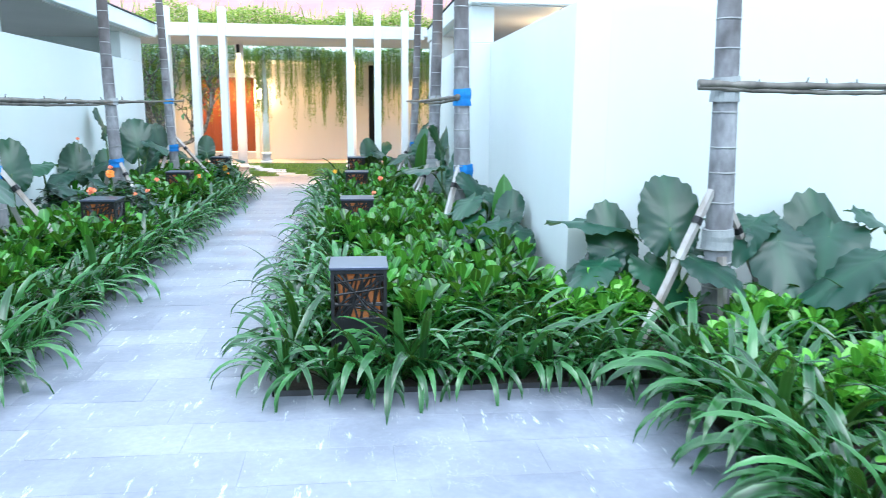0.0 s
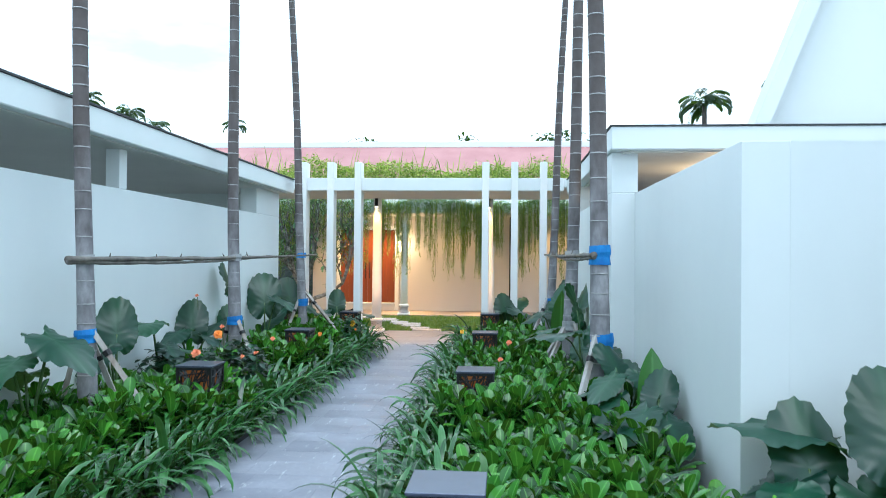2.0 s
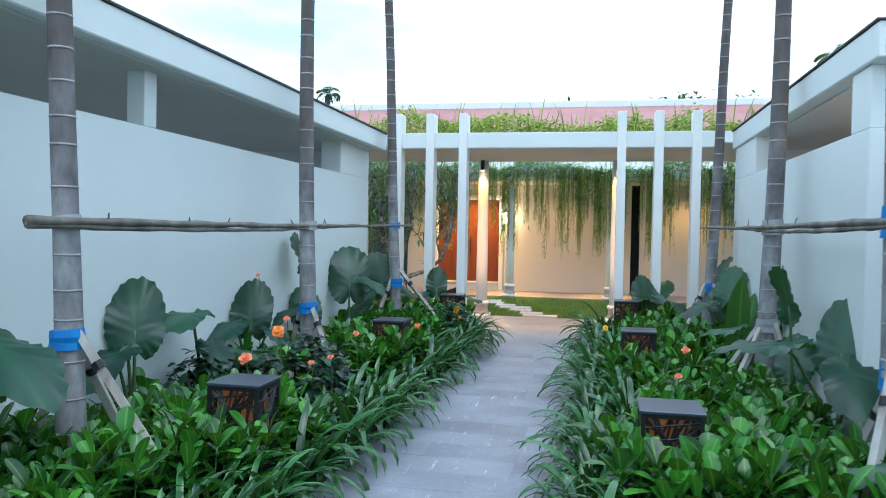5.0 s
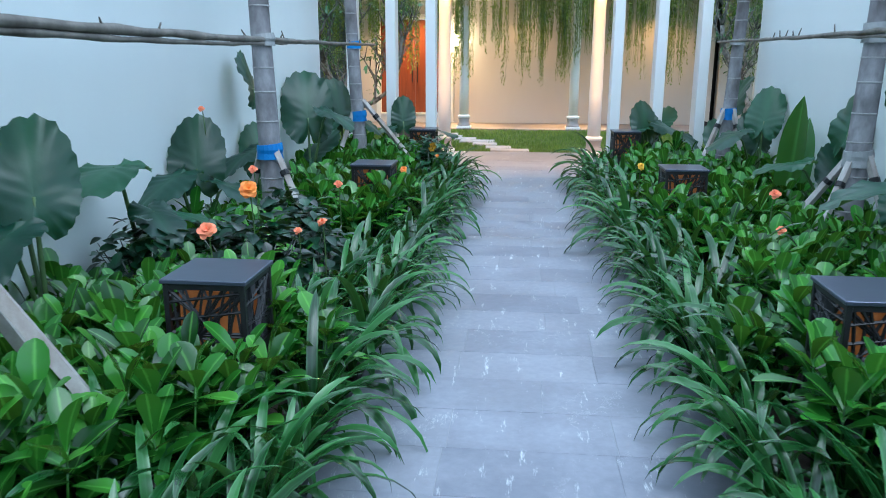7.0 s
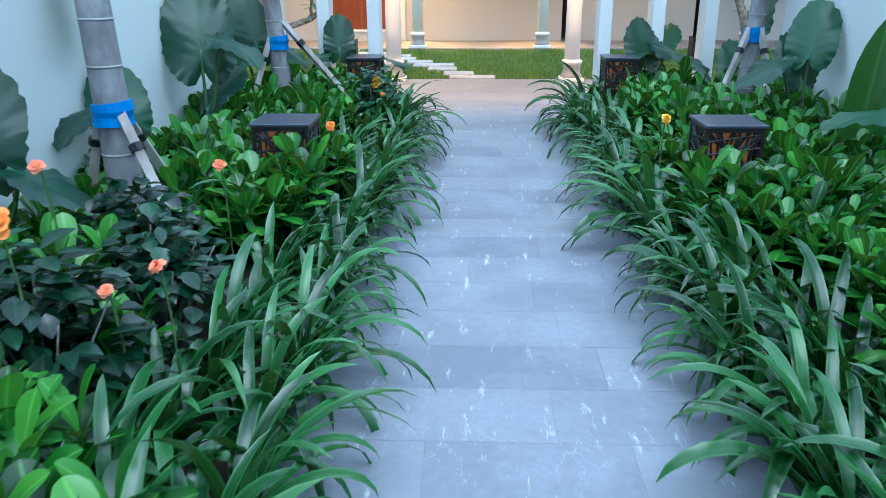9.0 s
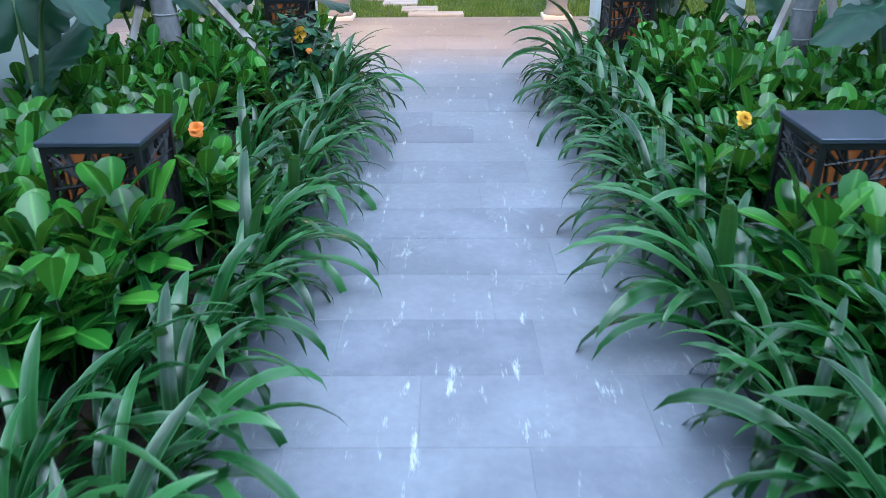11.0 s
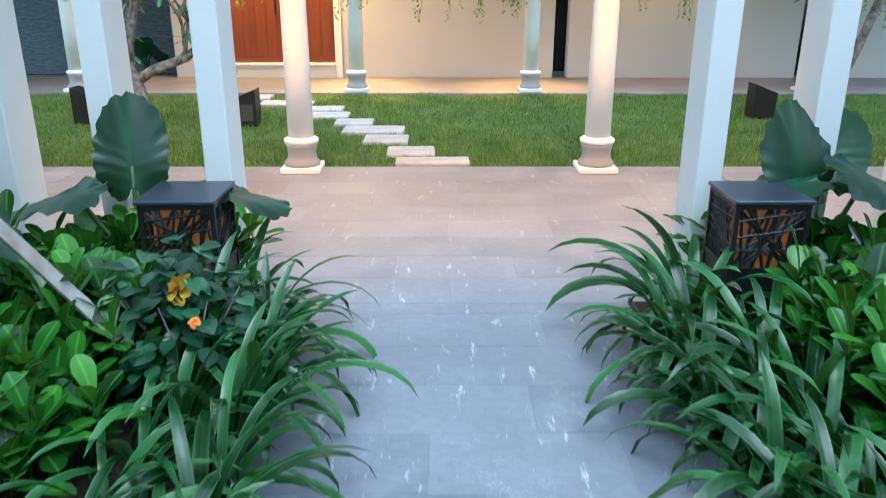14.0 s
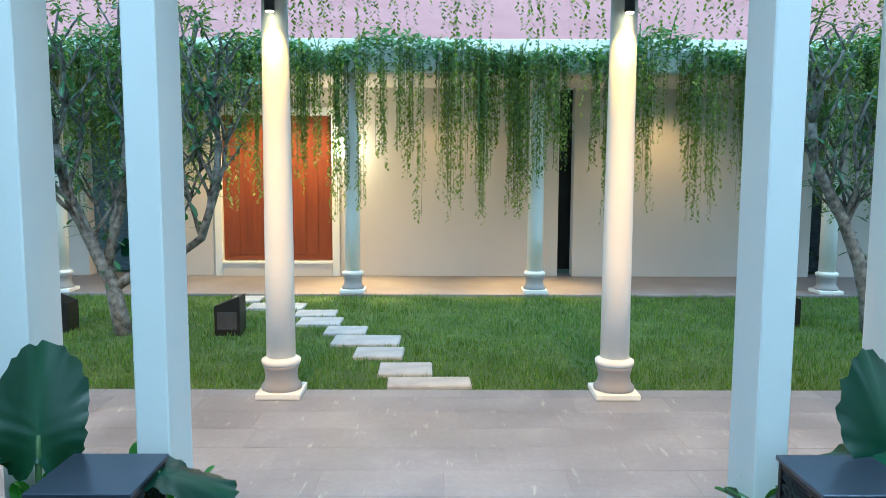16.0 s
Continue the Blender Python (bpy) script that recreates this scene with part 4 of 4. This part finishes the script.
def taro_leaf_mesh(seed, ln=0.5, wd=0.4):
    """A heart-shaped leaf with a wavy scalloped edge; it hangs from the origin towards -y."""
    rg = random.Random(seed)
    vs, fs, uv = [], [], []
    n, m = 64, 11
    ph = rg.uniform(0, 6)

    def edge(a):
        c = math.cos(a)
        rr = 0.62 + 0.38 * c ** 2.2 if c > 0 else 0.62 + 0.06 * c
        return rr * (1 - 0.5 * math.exp(-((a % (2 * math.pi) - math.pi) / 0.28) ** 2))

    def height(x, y, a, q):
        side = min(1, abs(x) / (0.12 * wd))
        z = 0.07 * q ** 3 * math.sin(4 * a + ph) * ln - 0.20 * (q * edge(a)) ** 2 * ln + 0.06 * abs(x)
        return z + 0.0018 * side * math.sin(2 * math.pi * (y / ln * 5.5 + abs(x) / wd * 2.2))

    for j in range(m + 1):
        q = j / m
        for i in range(n):
            a = 2 * math.pi * i / n
            rr = edge(a) * (1 + 0.075 * q ** 4 * (abs(math.sin(12 * a + ph)) - 0.5))
            x, y = math.sin(a) * rr * wd * 0.78 * q, -math.cos(a) * rr * ln * q
            z = height(x, y, a, q) + 0.012 * math.sin(18 * a + ph) * q ** 6
            vs.append((x, y, z))
            uv.append((0.5 + 0.5 * x / wd, 0.5 - y / ln * 0.5))
    for j in range(m):
        for i in range(n):
            k = (i + 1) % n
            if j == 0:
                fs.append((i, n + i, n + k))
            else:
                fs.append((j * n + i, (j + 1) * n + i, (j + 1) * n + k, j * n + k))
    b = Build()
    b.add(vs, fs, uv)
    return b.mesh("leaf_blade", M_TARO)


TARO = [taro_leaf_mesh(400 + k, 0.45, 0.46) for k in range(5)]


def taro(x, y, leaves, label="broad-leaved elephant ear plant beside the garden wall"):
    """leaves: heading (degrees the leaf faces), height of its joint, reach, size, droop (degrees below level)."""
    t = thing("elephant_ear", label, "elephant ear", (x, y, 0.0), "elephant ears")
    for hd, z, reach, size, droop in leaves:
        a = radians(hd)
        if droop >= 40:
            a, z, reach, droop = a + math.pi, z - 0.36 * size, reach * 0.45, -droop - 8
        j = Vector((math.cos(a) * reach, math.sin(a) * reach, z))
        st = part("leaf_stalk", Build().tube([(0, 0, -0.01), (j.x * 0.25, j.y * 0.25, z * 0.5), (j.x * 0.7, j.y * 0.7, z * 0.9), j], [0.018, 0.014, 0.011, 0.008], 7), M_STEM, t, "", True)
        ob = part("leaf_blade", random.choice(TARO), None, t)
        ob.matrix_basis = Matrix.Translation(j) @ Matrix.Rotation(a + math.pi / 2, 4, "Z") @ Matrix.Rotation(radians(droop), 4, "X") @ Matrix.Scale(size, 4)
    return t


taro(-2.15, 5.95, [(-20, 1.0, 0.26, 1.0, 22), (-110, 0.8, 0.2, 0.9, 25), (150, 0.7, 0.1, 0.8, 20)])
taro(-2.22, 7.42, [(-60, 1.20, 0.10, 0.90, 62), (-35, 0.98, 0.40, 0.45, 66), (-105, 0.72, 0.18, 0.75, 30)])
taro(-2.20, 8.35, [(-95, 0.92, 0.22, 0.85, 6), (-40, 0.66, 0.18, 0.6, 22), (20, 0.62, 0.2, 0.6, 15)])
taro(-2.22, 9.20, [(-75, 1.08, 0.10, 0.88, 62), (-110, 0.74, 0.2, 0.8, 18), (10, 0.66, 0.2, 0.7, 25)])
taro(-2.18, 10.50, [(4, 1.52, 0.12, 0.72, 72), (-60, 0.95, 0.16, 0.8, 58), (-120, 0.75, 0.15, 0.7, 20)])
taro(-2.15, 11.85, [(-70, 1.36, 0.10, 1.20, 62), (-20, 1.0, 0.25, 0.7, 20), (-130, 0.85, 0.15, 0.8, 40)])
taro(-2.15, 13.40, [(-45, 1.24, 0.10, 1.05, 64), (-140, 0.75, 0.15, 0.8, 35), (0, 0.8, 0.25, 0.8, 30)])
taro(-1.52, 14.18, [(100, 0.73, 0.04, 0.74, -80), (-165, 0.62, 0.3, 1.0, 15), (-4, 0.62, 0.46, 0.62, 8)])
taro(1.66, 14.16, [(110, 0.64, 0.1, 0.88, -76), (60, 0.72, 0.3, 0.84, -40), (-178, 0.66, 0.12, 0.84, 12), (-30, 0.70, 0.22, 1.05, 20)])
taro(2.50, 13.75, [(-170, 1.30, 0.12, 0.9, 66), (-80, 0.8, 0.2, 0.9, 55)])
taro(2.45, 12.25, [(-120, 1.22, 0.12, 0.85, 60), (-80, 1.0, 0.2, 0.75, 50), (-160, 0.8, 0.3, 0.75, 20)])
taro(2.56, 10.55, [(-160, 1.30, 0.10, 0.95, 68), (-100, 0.85, 0.15, 0.7, 55), (170, 0.7, 0.35, 0.8, 12)])
taro(2.52, 9.35, [(15, 1.32, 0.12, 0.75, 72), (-110, 0.8, 0.15, 0.7, 50)])
taro(2.62, 8.50, [(-125, 1.14, 0.10, 0.95, 62), (168, 0.84, 0.42, 1.15, 6), (-90, 0.7, 0.25, 0.9, 30)])
taro(2.6, 6.5, [(-140, 0.70, 0.2, 0.62, 30), (-90, 0.86, 0.15, 0.7, 45), (-60, 0.72, 0.2, 0.62, 30), (170, 0.58, 0.25, 0.62, 16), (-120, 0.56, 0.3, 0.6, 34), (-20, 0.66, 0.2, 0.56, 20), (120, 0.76, 0.15, 0.62, -50)])
taro(2.72, 5.9, [(-130, 0.55, 0.2, 0.66, 30), (-80, 0.5, 0.25, 0.66, 30), (-170, 0.48, 0.25, 0.62, 20), (70, 0.62, 0.1, 0.62, -55)])
taro(3.30, 4.44, [(178, 0.74, 0.10, 1.05, -12), (-140, 0.52, 0.3, 0.8, 28), (-70, 0.48, 0.35, 0.8, 30)])
taro(3.17, 4.24, [(-90, 0.90, 0.06, 0.85, 56), (-140, 0.5, 0.2, 0.7, 24)])
taro(3.50, 4.04, [(-100, 1.12, 0.08, 0.95, 56), (30, 0.62, 0.22, 0.85, 10), (-60, 0.58, 0.25, 0.8, 16)])
taro(4.28, 4.22, [(-150, 0.78, 0.2, 0.95, 24), (-100, 0.70, 0.3, 1.0, 38), (160, 0.74, 0.15, 0.8, -20)])
taro(4.78, 4.15, [(-85, 0.95, 0.08, 1.25, 60), (-130, 0.72, 0.25, 1.15, 32), (-30, 0.8, 0.3, 1.1, 30)])
taro(4.9, 3.4, [(-140, 0.85, 0.25, 1.2, 45), (-90, 0.75, 0.25, 1.1, 35), (180, 0.66, 0.35, 1.1, 25)])


for tx in (-5.15, 5.9):
    taro(tx, 24.3, [(-90, 0.5, 0.15, 0.9, 30), (-150, 0.42, 0.25, 0.8, 25), (-30, 0.38, 0.2, 0.8, 30)], "dark broad-leaved plant seen through the wall opening")


def canna(x, y, n, seed):
    rg = random.Random(seed)
    t = thing("paddle_plant", "upright bright green paddle-leaved plant by the wall", "canna", (x, y, 0.0), "paddle plants")
    for i in range(n):
        h = rg.uniform(0, 6.28)
        part("leaf_blade", Build().strap((rg.uniform(-0.05, 0.05), rg.uniform(-0.05, 0.05), 0), h, rg.uniform(0.95, 1.28), rg.uniform(0.24, 0.30), rg.uniform(80, 89), rg.uniform(5, 22), 12, 0.35), M_CANNA, t, "", True)


canna(2.44, 11.25, 2, 1)
canna(2.50, 11.75, 1, 2)
canna(2.78, 6.1, 1, 4)


def flower_mesh(seed, m):
    rg = random.Random(seed)
    b = Build()
    for k in range(21):
        tier = k // 7
        h = k * 0.8976 + tier * 0.4 + rg.uniform(-0.2, 0.2)
        el = radians((12, 42, 72)[tier] + rg.uniform(-10, 10))
        b.oval((0, 0, 0.004 * tier), (math.cos(h) * math.cos(el), math.sin(h) * math.cos(el), math.sin(el)), (0, 0, 1) if tier < 2 else (-math.cos(h), -math.sin(h), 0.3),
               (0.055, 0.046, 0.034)[tier] * rg.uniform(0.85, 1.15), 0.05, rg.uniform(0.1, 0.7), 0.16)
    return b.mesh("blossom", m)


FLW = [flower_mesh(1, M_FLOWER), flower_mesh(2, M_FLOWER2), flower_mesh(3, M_FLOWER3)]
for x, y, z, k, s in ((-2.2, 9.32, 1.17, 0, 0.5), (-1.45, 8.10, 0.82, 1, 1.15), (-1.57, 7.8, 0.66, 0, 1.05), (-1.22, 8.2, 0.58, 0, 0.5), (-1.12, 8.35, 0.60, 0, 0.6), (-1.6, 8.6, 0.86, 0, 0.6), (1.66, 9.27, 0.66, 0, 0.8), (1.56, 8.8, 0.52, 0, 0.65),
                      (-1.04, 13.3, 0.50, 2, 1.25), (-0.97, 13.22, 0.40, 1, 0.5), (-1.03, 10.9, 0.55, 1, 0.75), (1.02, 10.7, 0.64, 2, 0.7), (-1.32, 9.6, 0.62, 0, 0.7)):
    fl = thing("hibiscus_flower", ("coral", "orange", "yellow")[k] + " double hibiscus blossom above the leaves", "flower", (x, y, z), "hibiscus blossoms")
    pt = part("blossom", FLW[k], None, fl)
    pt.matrix_basis = pose(0, 0, 0, 50, 0, rnd(-40, 40)) @ Matrix.Scale(s * 0.8, 4)
    part("flower_stalk", Build().tube([(0, 0.02, -0.02), (0.0, 0.05, -0.2), (0.0, 0.06, -z + 0.02)], [0.004, 0.004, 0.005], 5), M_STEM, fl)

# ---- vines ----


def strand(b, rg, x, y, z, length, size):
    n = max(3, int(length / 0.026))
    px, py = x, y
    for i in range(n):
        t = i / n
        px += rg.uniform(-0.007, 0.007)
        py += rg.uniform(-0.007, 0.007)
        zz = z - length * t
        h = rg.uniform(0, 6.28)
        b.oval_lite((px, py, zz), h, size * rg.uniform(0.7, 1.2))
    return b


def oval_lite(self, p, h, s):
    d = Vector((math.cos(h) * 0.75, math.sin(h) * 0.75, -0.6))
    k = Vector((-math.sin(h), math.cos(h), 0))
    p = Vector(p)
    self.add([p, p + d * s * 0.5 + k * s * 0.28, p + d * s, p + d * s * 0.5 - k * s * 0.28], [(0, 1, 2, 3)], [(0.5, 0), (1, 0.5), (0.5, 1), (0, 0.5)])


Build.oval_lite = oval_lite
rg = random.Random(7)
vb, vs_ = Build(), Build()
ropes = [(rg.uniform(-8.5, 8.5), rg.uniform(0.3, 1.0) ** 1.3) for k in range(230)]
for i in range(1350):
    rx, top_len = ropes[rg.randrange(len(ropes))]
    x, y = rx + rg.gauss(0, 0.04), 21.40 + rg.uniform(-0.2, 0.05)
    ln = min(2.15, rg.uniform(0.3, 0.7) + 1.75 * top_len * rg.random() ** 0.5)
    z = rg.uniform(3.0, 3.28)
    strand(vb, rg, x, y, z, ln, rg.uniform(0.045, 0.068))
    vs_.tube([(x, y, z), (x + rg.uniform(-0.03, 0.03), y, z - ln * 0.95)], [0.003, 0.002], 3)
curtain = thing("vine_curtain", "long trailing green vines hanging from the roof planter", "hanging vines", (0, 0, 0), kind="stuff")
part("vine_leaf", vb, M_VINE, curtain)
part("vine_stem", vs_, M_STEM, curtain)


def foliage(name, label, x0, x1, y0, y1, z0, z1, n, size, seed, m, blades):
    rg = random.Random(seed)
    b = Build()
    for i in range(n):
        x, y = rg.uniform(x0, x1), rg.uniform(y0, y1)
        hi = z0 + (z1 - z0) * (0.55 + 0.75 * noise.noise((x * 1.1, y * 0.4, seed)) + 0.15 * rg.random())
        z = z0 + (hi - z0) * rg.random() ** 0.6
        h = rg.uniform(0, 6.28)
        b.oval((x, y, z), (math.cos(h), math.sin(h), rg.uniform(-0.3, 0.9)), (0, 0, 1), size * rg.uniform(0.6, 1.3), size * 0.5, 0.2)
    for i in range(int(n * blades)):
        x, y = rg.uniform(x0, x1), rg.uniform(y0, y1)
        b.strap((x, y, z0), rg.uniform(0, 6.28), rg.uniform(0.3, 0.8) * (z1 - z0) / 0.5, 0.02, 80, rg.uniform(10, 60), 5)
    return solid(name, b, m, label, "planting", "stuff")


foliage("planter_foliage", "dense green planting spilling over the far roof edge", -8.6, 8.6, 21.25, 21.75, 2.85, 3.50, 16000, 0.10, 3, M_PLANTER, 0.002)
foliage("roof_foliage", "leafy green planting along the walkway roof", -7.5, 7.5, 15.0, 17.2, 3.165, 3.66, 22000, 0.095, 4, M_VINE, 0.025)
vb2 = Build()
for i in range(420):
    x = rg.uniform(-6.5, 6.5)
    strand(vb2, rg, x, 17.36 + rg.uniform(-0.02, 0.05), rg.uniform(3.05, 3.3), rg.uniform(0.3, 0.8) * (0.6 + 0.9 * rg.random()), 0.042)
fringe = solid("vine_fringe", vb2, M_VINE, "short sparse vine strands over the walkway eave", "hanging vines", "stuff")


# ---- frangipani trees ----


def frangipani(x, y, seed, runs):
    rg = random.Random(seed)
    t = thing("frangipani_tree", "grey-barked frangipani tree with forked limbs on the lawn", "tree", (x, y, -0.02), "frangipani trees")
    tr, lv = Build(), Build()

    def limb(p, d, ln, r, depth):
        pts, rad = [p], [r]
        for i in range(4):
            d = (d + Vector((rg.uniform(-0.2, 0.2), rg.uniform(-0.2, 0.2), 0.10))).normalized()
            p = p + d * ln / 4
            pts.append(p)
            rad.append(r * (1 - 0.09 * (i + 1)))
        tr.tube(pts, rad, 8)
        if depth in (1, 2):
            for k in range(3):
                h = rg.uniform(0, 6.28)
                lv.oval(pts[rg.randrange(1, 5)], (math.cos(h), math.sin(h), rg.uniform(-0.9, 0.3)), (0, 0, 1), rg.uniform(0.12, 0.22), rg.uniform(0.04, 0.06), 0.25, 0.05)
        if depth == 0:
            for k in range(7):
                h = k * 2.4
                dv = Vector((math.cos(h), math.sin(h), rg.uniform(-0.3, 0.7)))
                lv.oval(p - d * 0.012 * k, dv, (0, 0, 1), rg.uniform(0.10, 0.19), rg.uniform(0.035, 0.055), 0.25, 0.05)
            return
        for k in range(2 if depth > 4 or rg.random() < 0.3 else 3):
            h = rg.uniform(0, 2) + k * 2.2
            nd = (d * 0.85 + Vector((math.cos(h), math.sin(h), 0.4)) * (0.5 if depth > 2 else 0.75)).normalized()
            limb(p, nd, ln * (rg.uniform(0.95, 1.25) if depth > 2 else rg.uniform(0.7, 0.95)), r * 0.72, depth - 1)

    for run, r0, r1 in runs:
        pts = [Vector(q) for q in run]
        n = len(pts) - 1
        tr.tube(pts, [r0 + (r1 - r0) * i / n for i in range(n + 1)], 10)
        for k in range(2, n + 1):
            d = (pts[k] - pts[k - 1]).normalized()
            for j in range(3 if k == n else 2):
                h = rg.uniform(0, 6.28)
                side = Vector((math.cos(h), math.sin(h), 0.7)) * 0.7
                limb(pts[k], (d * 0.6 + side + Vector((0, 0, 0.5))).normalized(), rg.uniform(0.38, 0.55), r1 * 0.72, 2)
    part("trunk", tr, M_BARK, t, "grey knobbly bark", True)
    part("crown", lv, M_PLUM, t)


frangipani(-3.32, 19.2, 3, [([(0.02, 0, -0.03), (-0.04, 0, 0.28), (-0.10, 0.02, 0.55), (-0.30, 0.05, 0.95), (-0.52, 0.05, 1.45), (-0.60, 0, 1.95)], 0.095, 0.042),
                           ([(-0.08, 0.02, 0.5), (0.10, 0.08, 0.62), (0.45, 0.12, 0.74), (0.80, 0.10, 1.0), (0.98, 0.05, 1.5), (1.02, 0.05, 2.0)], 0.06, 0.034),
                           ([(-0.16, 0.03, 0.68), (-0.10, 0.15, 1.1), (0.02, 0.2, 1.6), (0.0, 0.2, 2.1)], 0.055, 0.034)])
frangipani(4.45, 19.35, 8, [([(0.0, 0, -0.03), (-0.04, 0, 0.35), (-0.14, 0.02, 0.75), (-0.32, 0.05, 1.2), (-0.66, 0.05, 1.8), (-0.72, 0, 2.2)], 0.09, 0.04),
                          ([(-0.06, 0.02, 0.45), (0.14, 0.08, 0.9), (0.30, 0.1, 1.4), (0.32, 0.05, 2.0)], 0.06, 0.036)])


def far_palm(x, y, h, s, seed, n=24):
    rg = random.Random(seed)
    p = thing("coconut_palm", "distant dark coconut palm beyond the roofs", "palm tree", (x, y, -0.12), "distant palms")
    part("trunk", Build().tube([(0, 0, 0), (0.2, 0, h * 0.5), (0.1, 0, h)], [0.22, 0.16, 0.13], 8), M_TRUNK, p)
    b = Build()
    for i in range(n):
        a = i * 2.4 + rg.uniform(-0.3, 0.3)
        d, c, e = Vector((math.cos(a), math.sin(a), 0)), Vector((0.1, 0, h)), radians(rg.uniform(12, 86))
        for k in range(14):
            dd = d * math.cos(e) + Vector((0, 0, math.sin(e)))
            c = c + dd * 0.2 * s
            e -= 0.085 + 0.010 * k
            sd = Vector((-d.y, d.x, 0))
            ll = (0.75 * math.sin(math.pi * (k + 1) / 16) + 0.15) * s
            for sgn in (-1, 1):
                b.oval(c, sd * sgn + dd * 0.9 - Vector((0, 0, 0.25)), (0, 0, 1), ll, 0.19 * s, 0.3)
    part("crown", b, M_PALM, p)


def far_tree(x, y, h, w, seed):
    rg = random.Random(seed)
    t = thing("distant_tree", "distant dark broadleaf tree top above the roof", "tree", (x, y, -0.12), "distant trees")
    tr, b = Build(), Build()
    tr.tube([(0, 0, 0), (0.1, 0, h * 0.6), (0, 0, h * 0.9)], [0.25, 0.2, 0.08], 8)
    for i in range(16):
        c = Vector((rg.uniform(-w, w), rg.uniform(-w, w) * 0.5, h * rg.uniform(0.8, 1.0)))
        tr.tube([(0.05, 0, h * 0.6), c], [0.08, 0.03], 5)
        for k in range(60):
            d = Vector((rg.gauss(0, 1), rg.gauss(0, 1), rg.gauss(0, 0.45))) * 0.42
            b.oval(c + d, (rg.uniform(-1, 1), rg.uniform(-1, 1), rg.uniform(-0.5, 0.8)), (0, 0, 1), 0.32, 0.16, 0.2)
    part("trunk", tr, M_BARK, t)
    part("crown", b, M_PALM, t)


for q in ((13.0, 45, 10.7, 0.62, 1), (-24.3, 45, 11.2, 0.42, 2), (-21.6, 45, 10.3, 0.42, 3), (-20.0, 45, 9.5, 0.42, 4), (-14.9, 45, 9.6, 0.3, 5), (16.5, 42, 11.0, 0.5, 6)):
    far_palm(*q)
for q in ((-0.8, 45, 8.6, 1.3, 1), (5.2, 45, 9.0, 2.2, 2), (-6.7, 45, 8.7, 0.6, 3), (8.2, 46, 9.0, 1.2, 4)):
    far_tree(*q)

# ---- grass ----
rg = random.Random(9)
gb_ = Build()
for i in range(60000):
    x = rg.uniform(-6.5, 6.8)
    y = LAWN_Y0 + 0.02 + (LAWN_Y1 - LAWN_Y0 - 0.04) * rg.random() ** 1.15
    if any(x0 - 0.01 < x < x1 + 0.01 and y0 - 0.01 < y < y1 + 0.01 for x0, x1, y0, y1 in STONES):
        continue
    h, a, w = rg.uniform(0.02, 0.05) * (0.7 + 0.9 * (0.5 + noise.noise((x * 2.3, y * 2.3, 1.0)))), rg.uniform(0, 6.28), 0.0055
    lx, ly = rg.uniform(-0.02, 0.02), rg.uniform(-0.02, 0.02)
    cx, cy = math.cos(a) * w, math.sin(a) * w
    gb_.add([(x - cx, y - cy, -0.006), (x + cx, y + cy, -0.006), (x + lx, y + ly, h)], [(0, 1, 2)], [(0, 0), (1, 0), (0.5, 1)])
solid("lawn_grass", gb_, M_GRASS, "short green blades of lawn grass", "grass", "stuff")

# ---- pavers ----
random.seed(33)
TILE_SET = {}


def paver(w, d, m=M_TILE):
    key = (round(w, 2), round(d, 2), m.name)
    if key not in TILE_SET:
        TILE_SET[key] = Build().box(-w / 2, w / 2, -d / 2, d / 2, -0.03, 0.0, 0.001).mesh("paver", m, False)
    return TILE_SET[key]


def lay(x0, x1, y0, y1, seed, length=0.68, rowd=0.345, gap=0.003):
    rg = random.Random(seed)
    y = y0
    k = 0
    while y < y1 - 0.05:
        d = min(rowd, y1 - y)
        x = x0
        w = length * (0.35, 0.75, 0.55)[k % 3] + rg.choice((0, 0.1, -0.05))
        while x < x1 - 0.03:
            ww = min(w, x1 - x)
            if x1 - (x + ww) < 0.12:
                ww = x1 - x
            ob = new("paver", paver(ww - gap, d - gap, M_WALKTILE if y > 14.7 else M_TILE))
            ob.parent = floor
            ob.location = (x + ww / 2, y + d / 2, rg.uniform(-0.0008, 0.0008))
            x += ww
            w = length
        y += d
        k += 1


lay(PX0, PX1, BED_Y0, BED_Y1, 1)
lay(-6.4, 6.4, BED_Y1, LAWN_Y0, 2)
lay(-3.5, 3.1, -1.0, BED_Y0, 3)
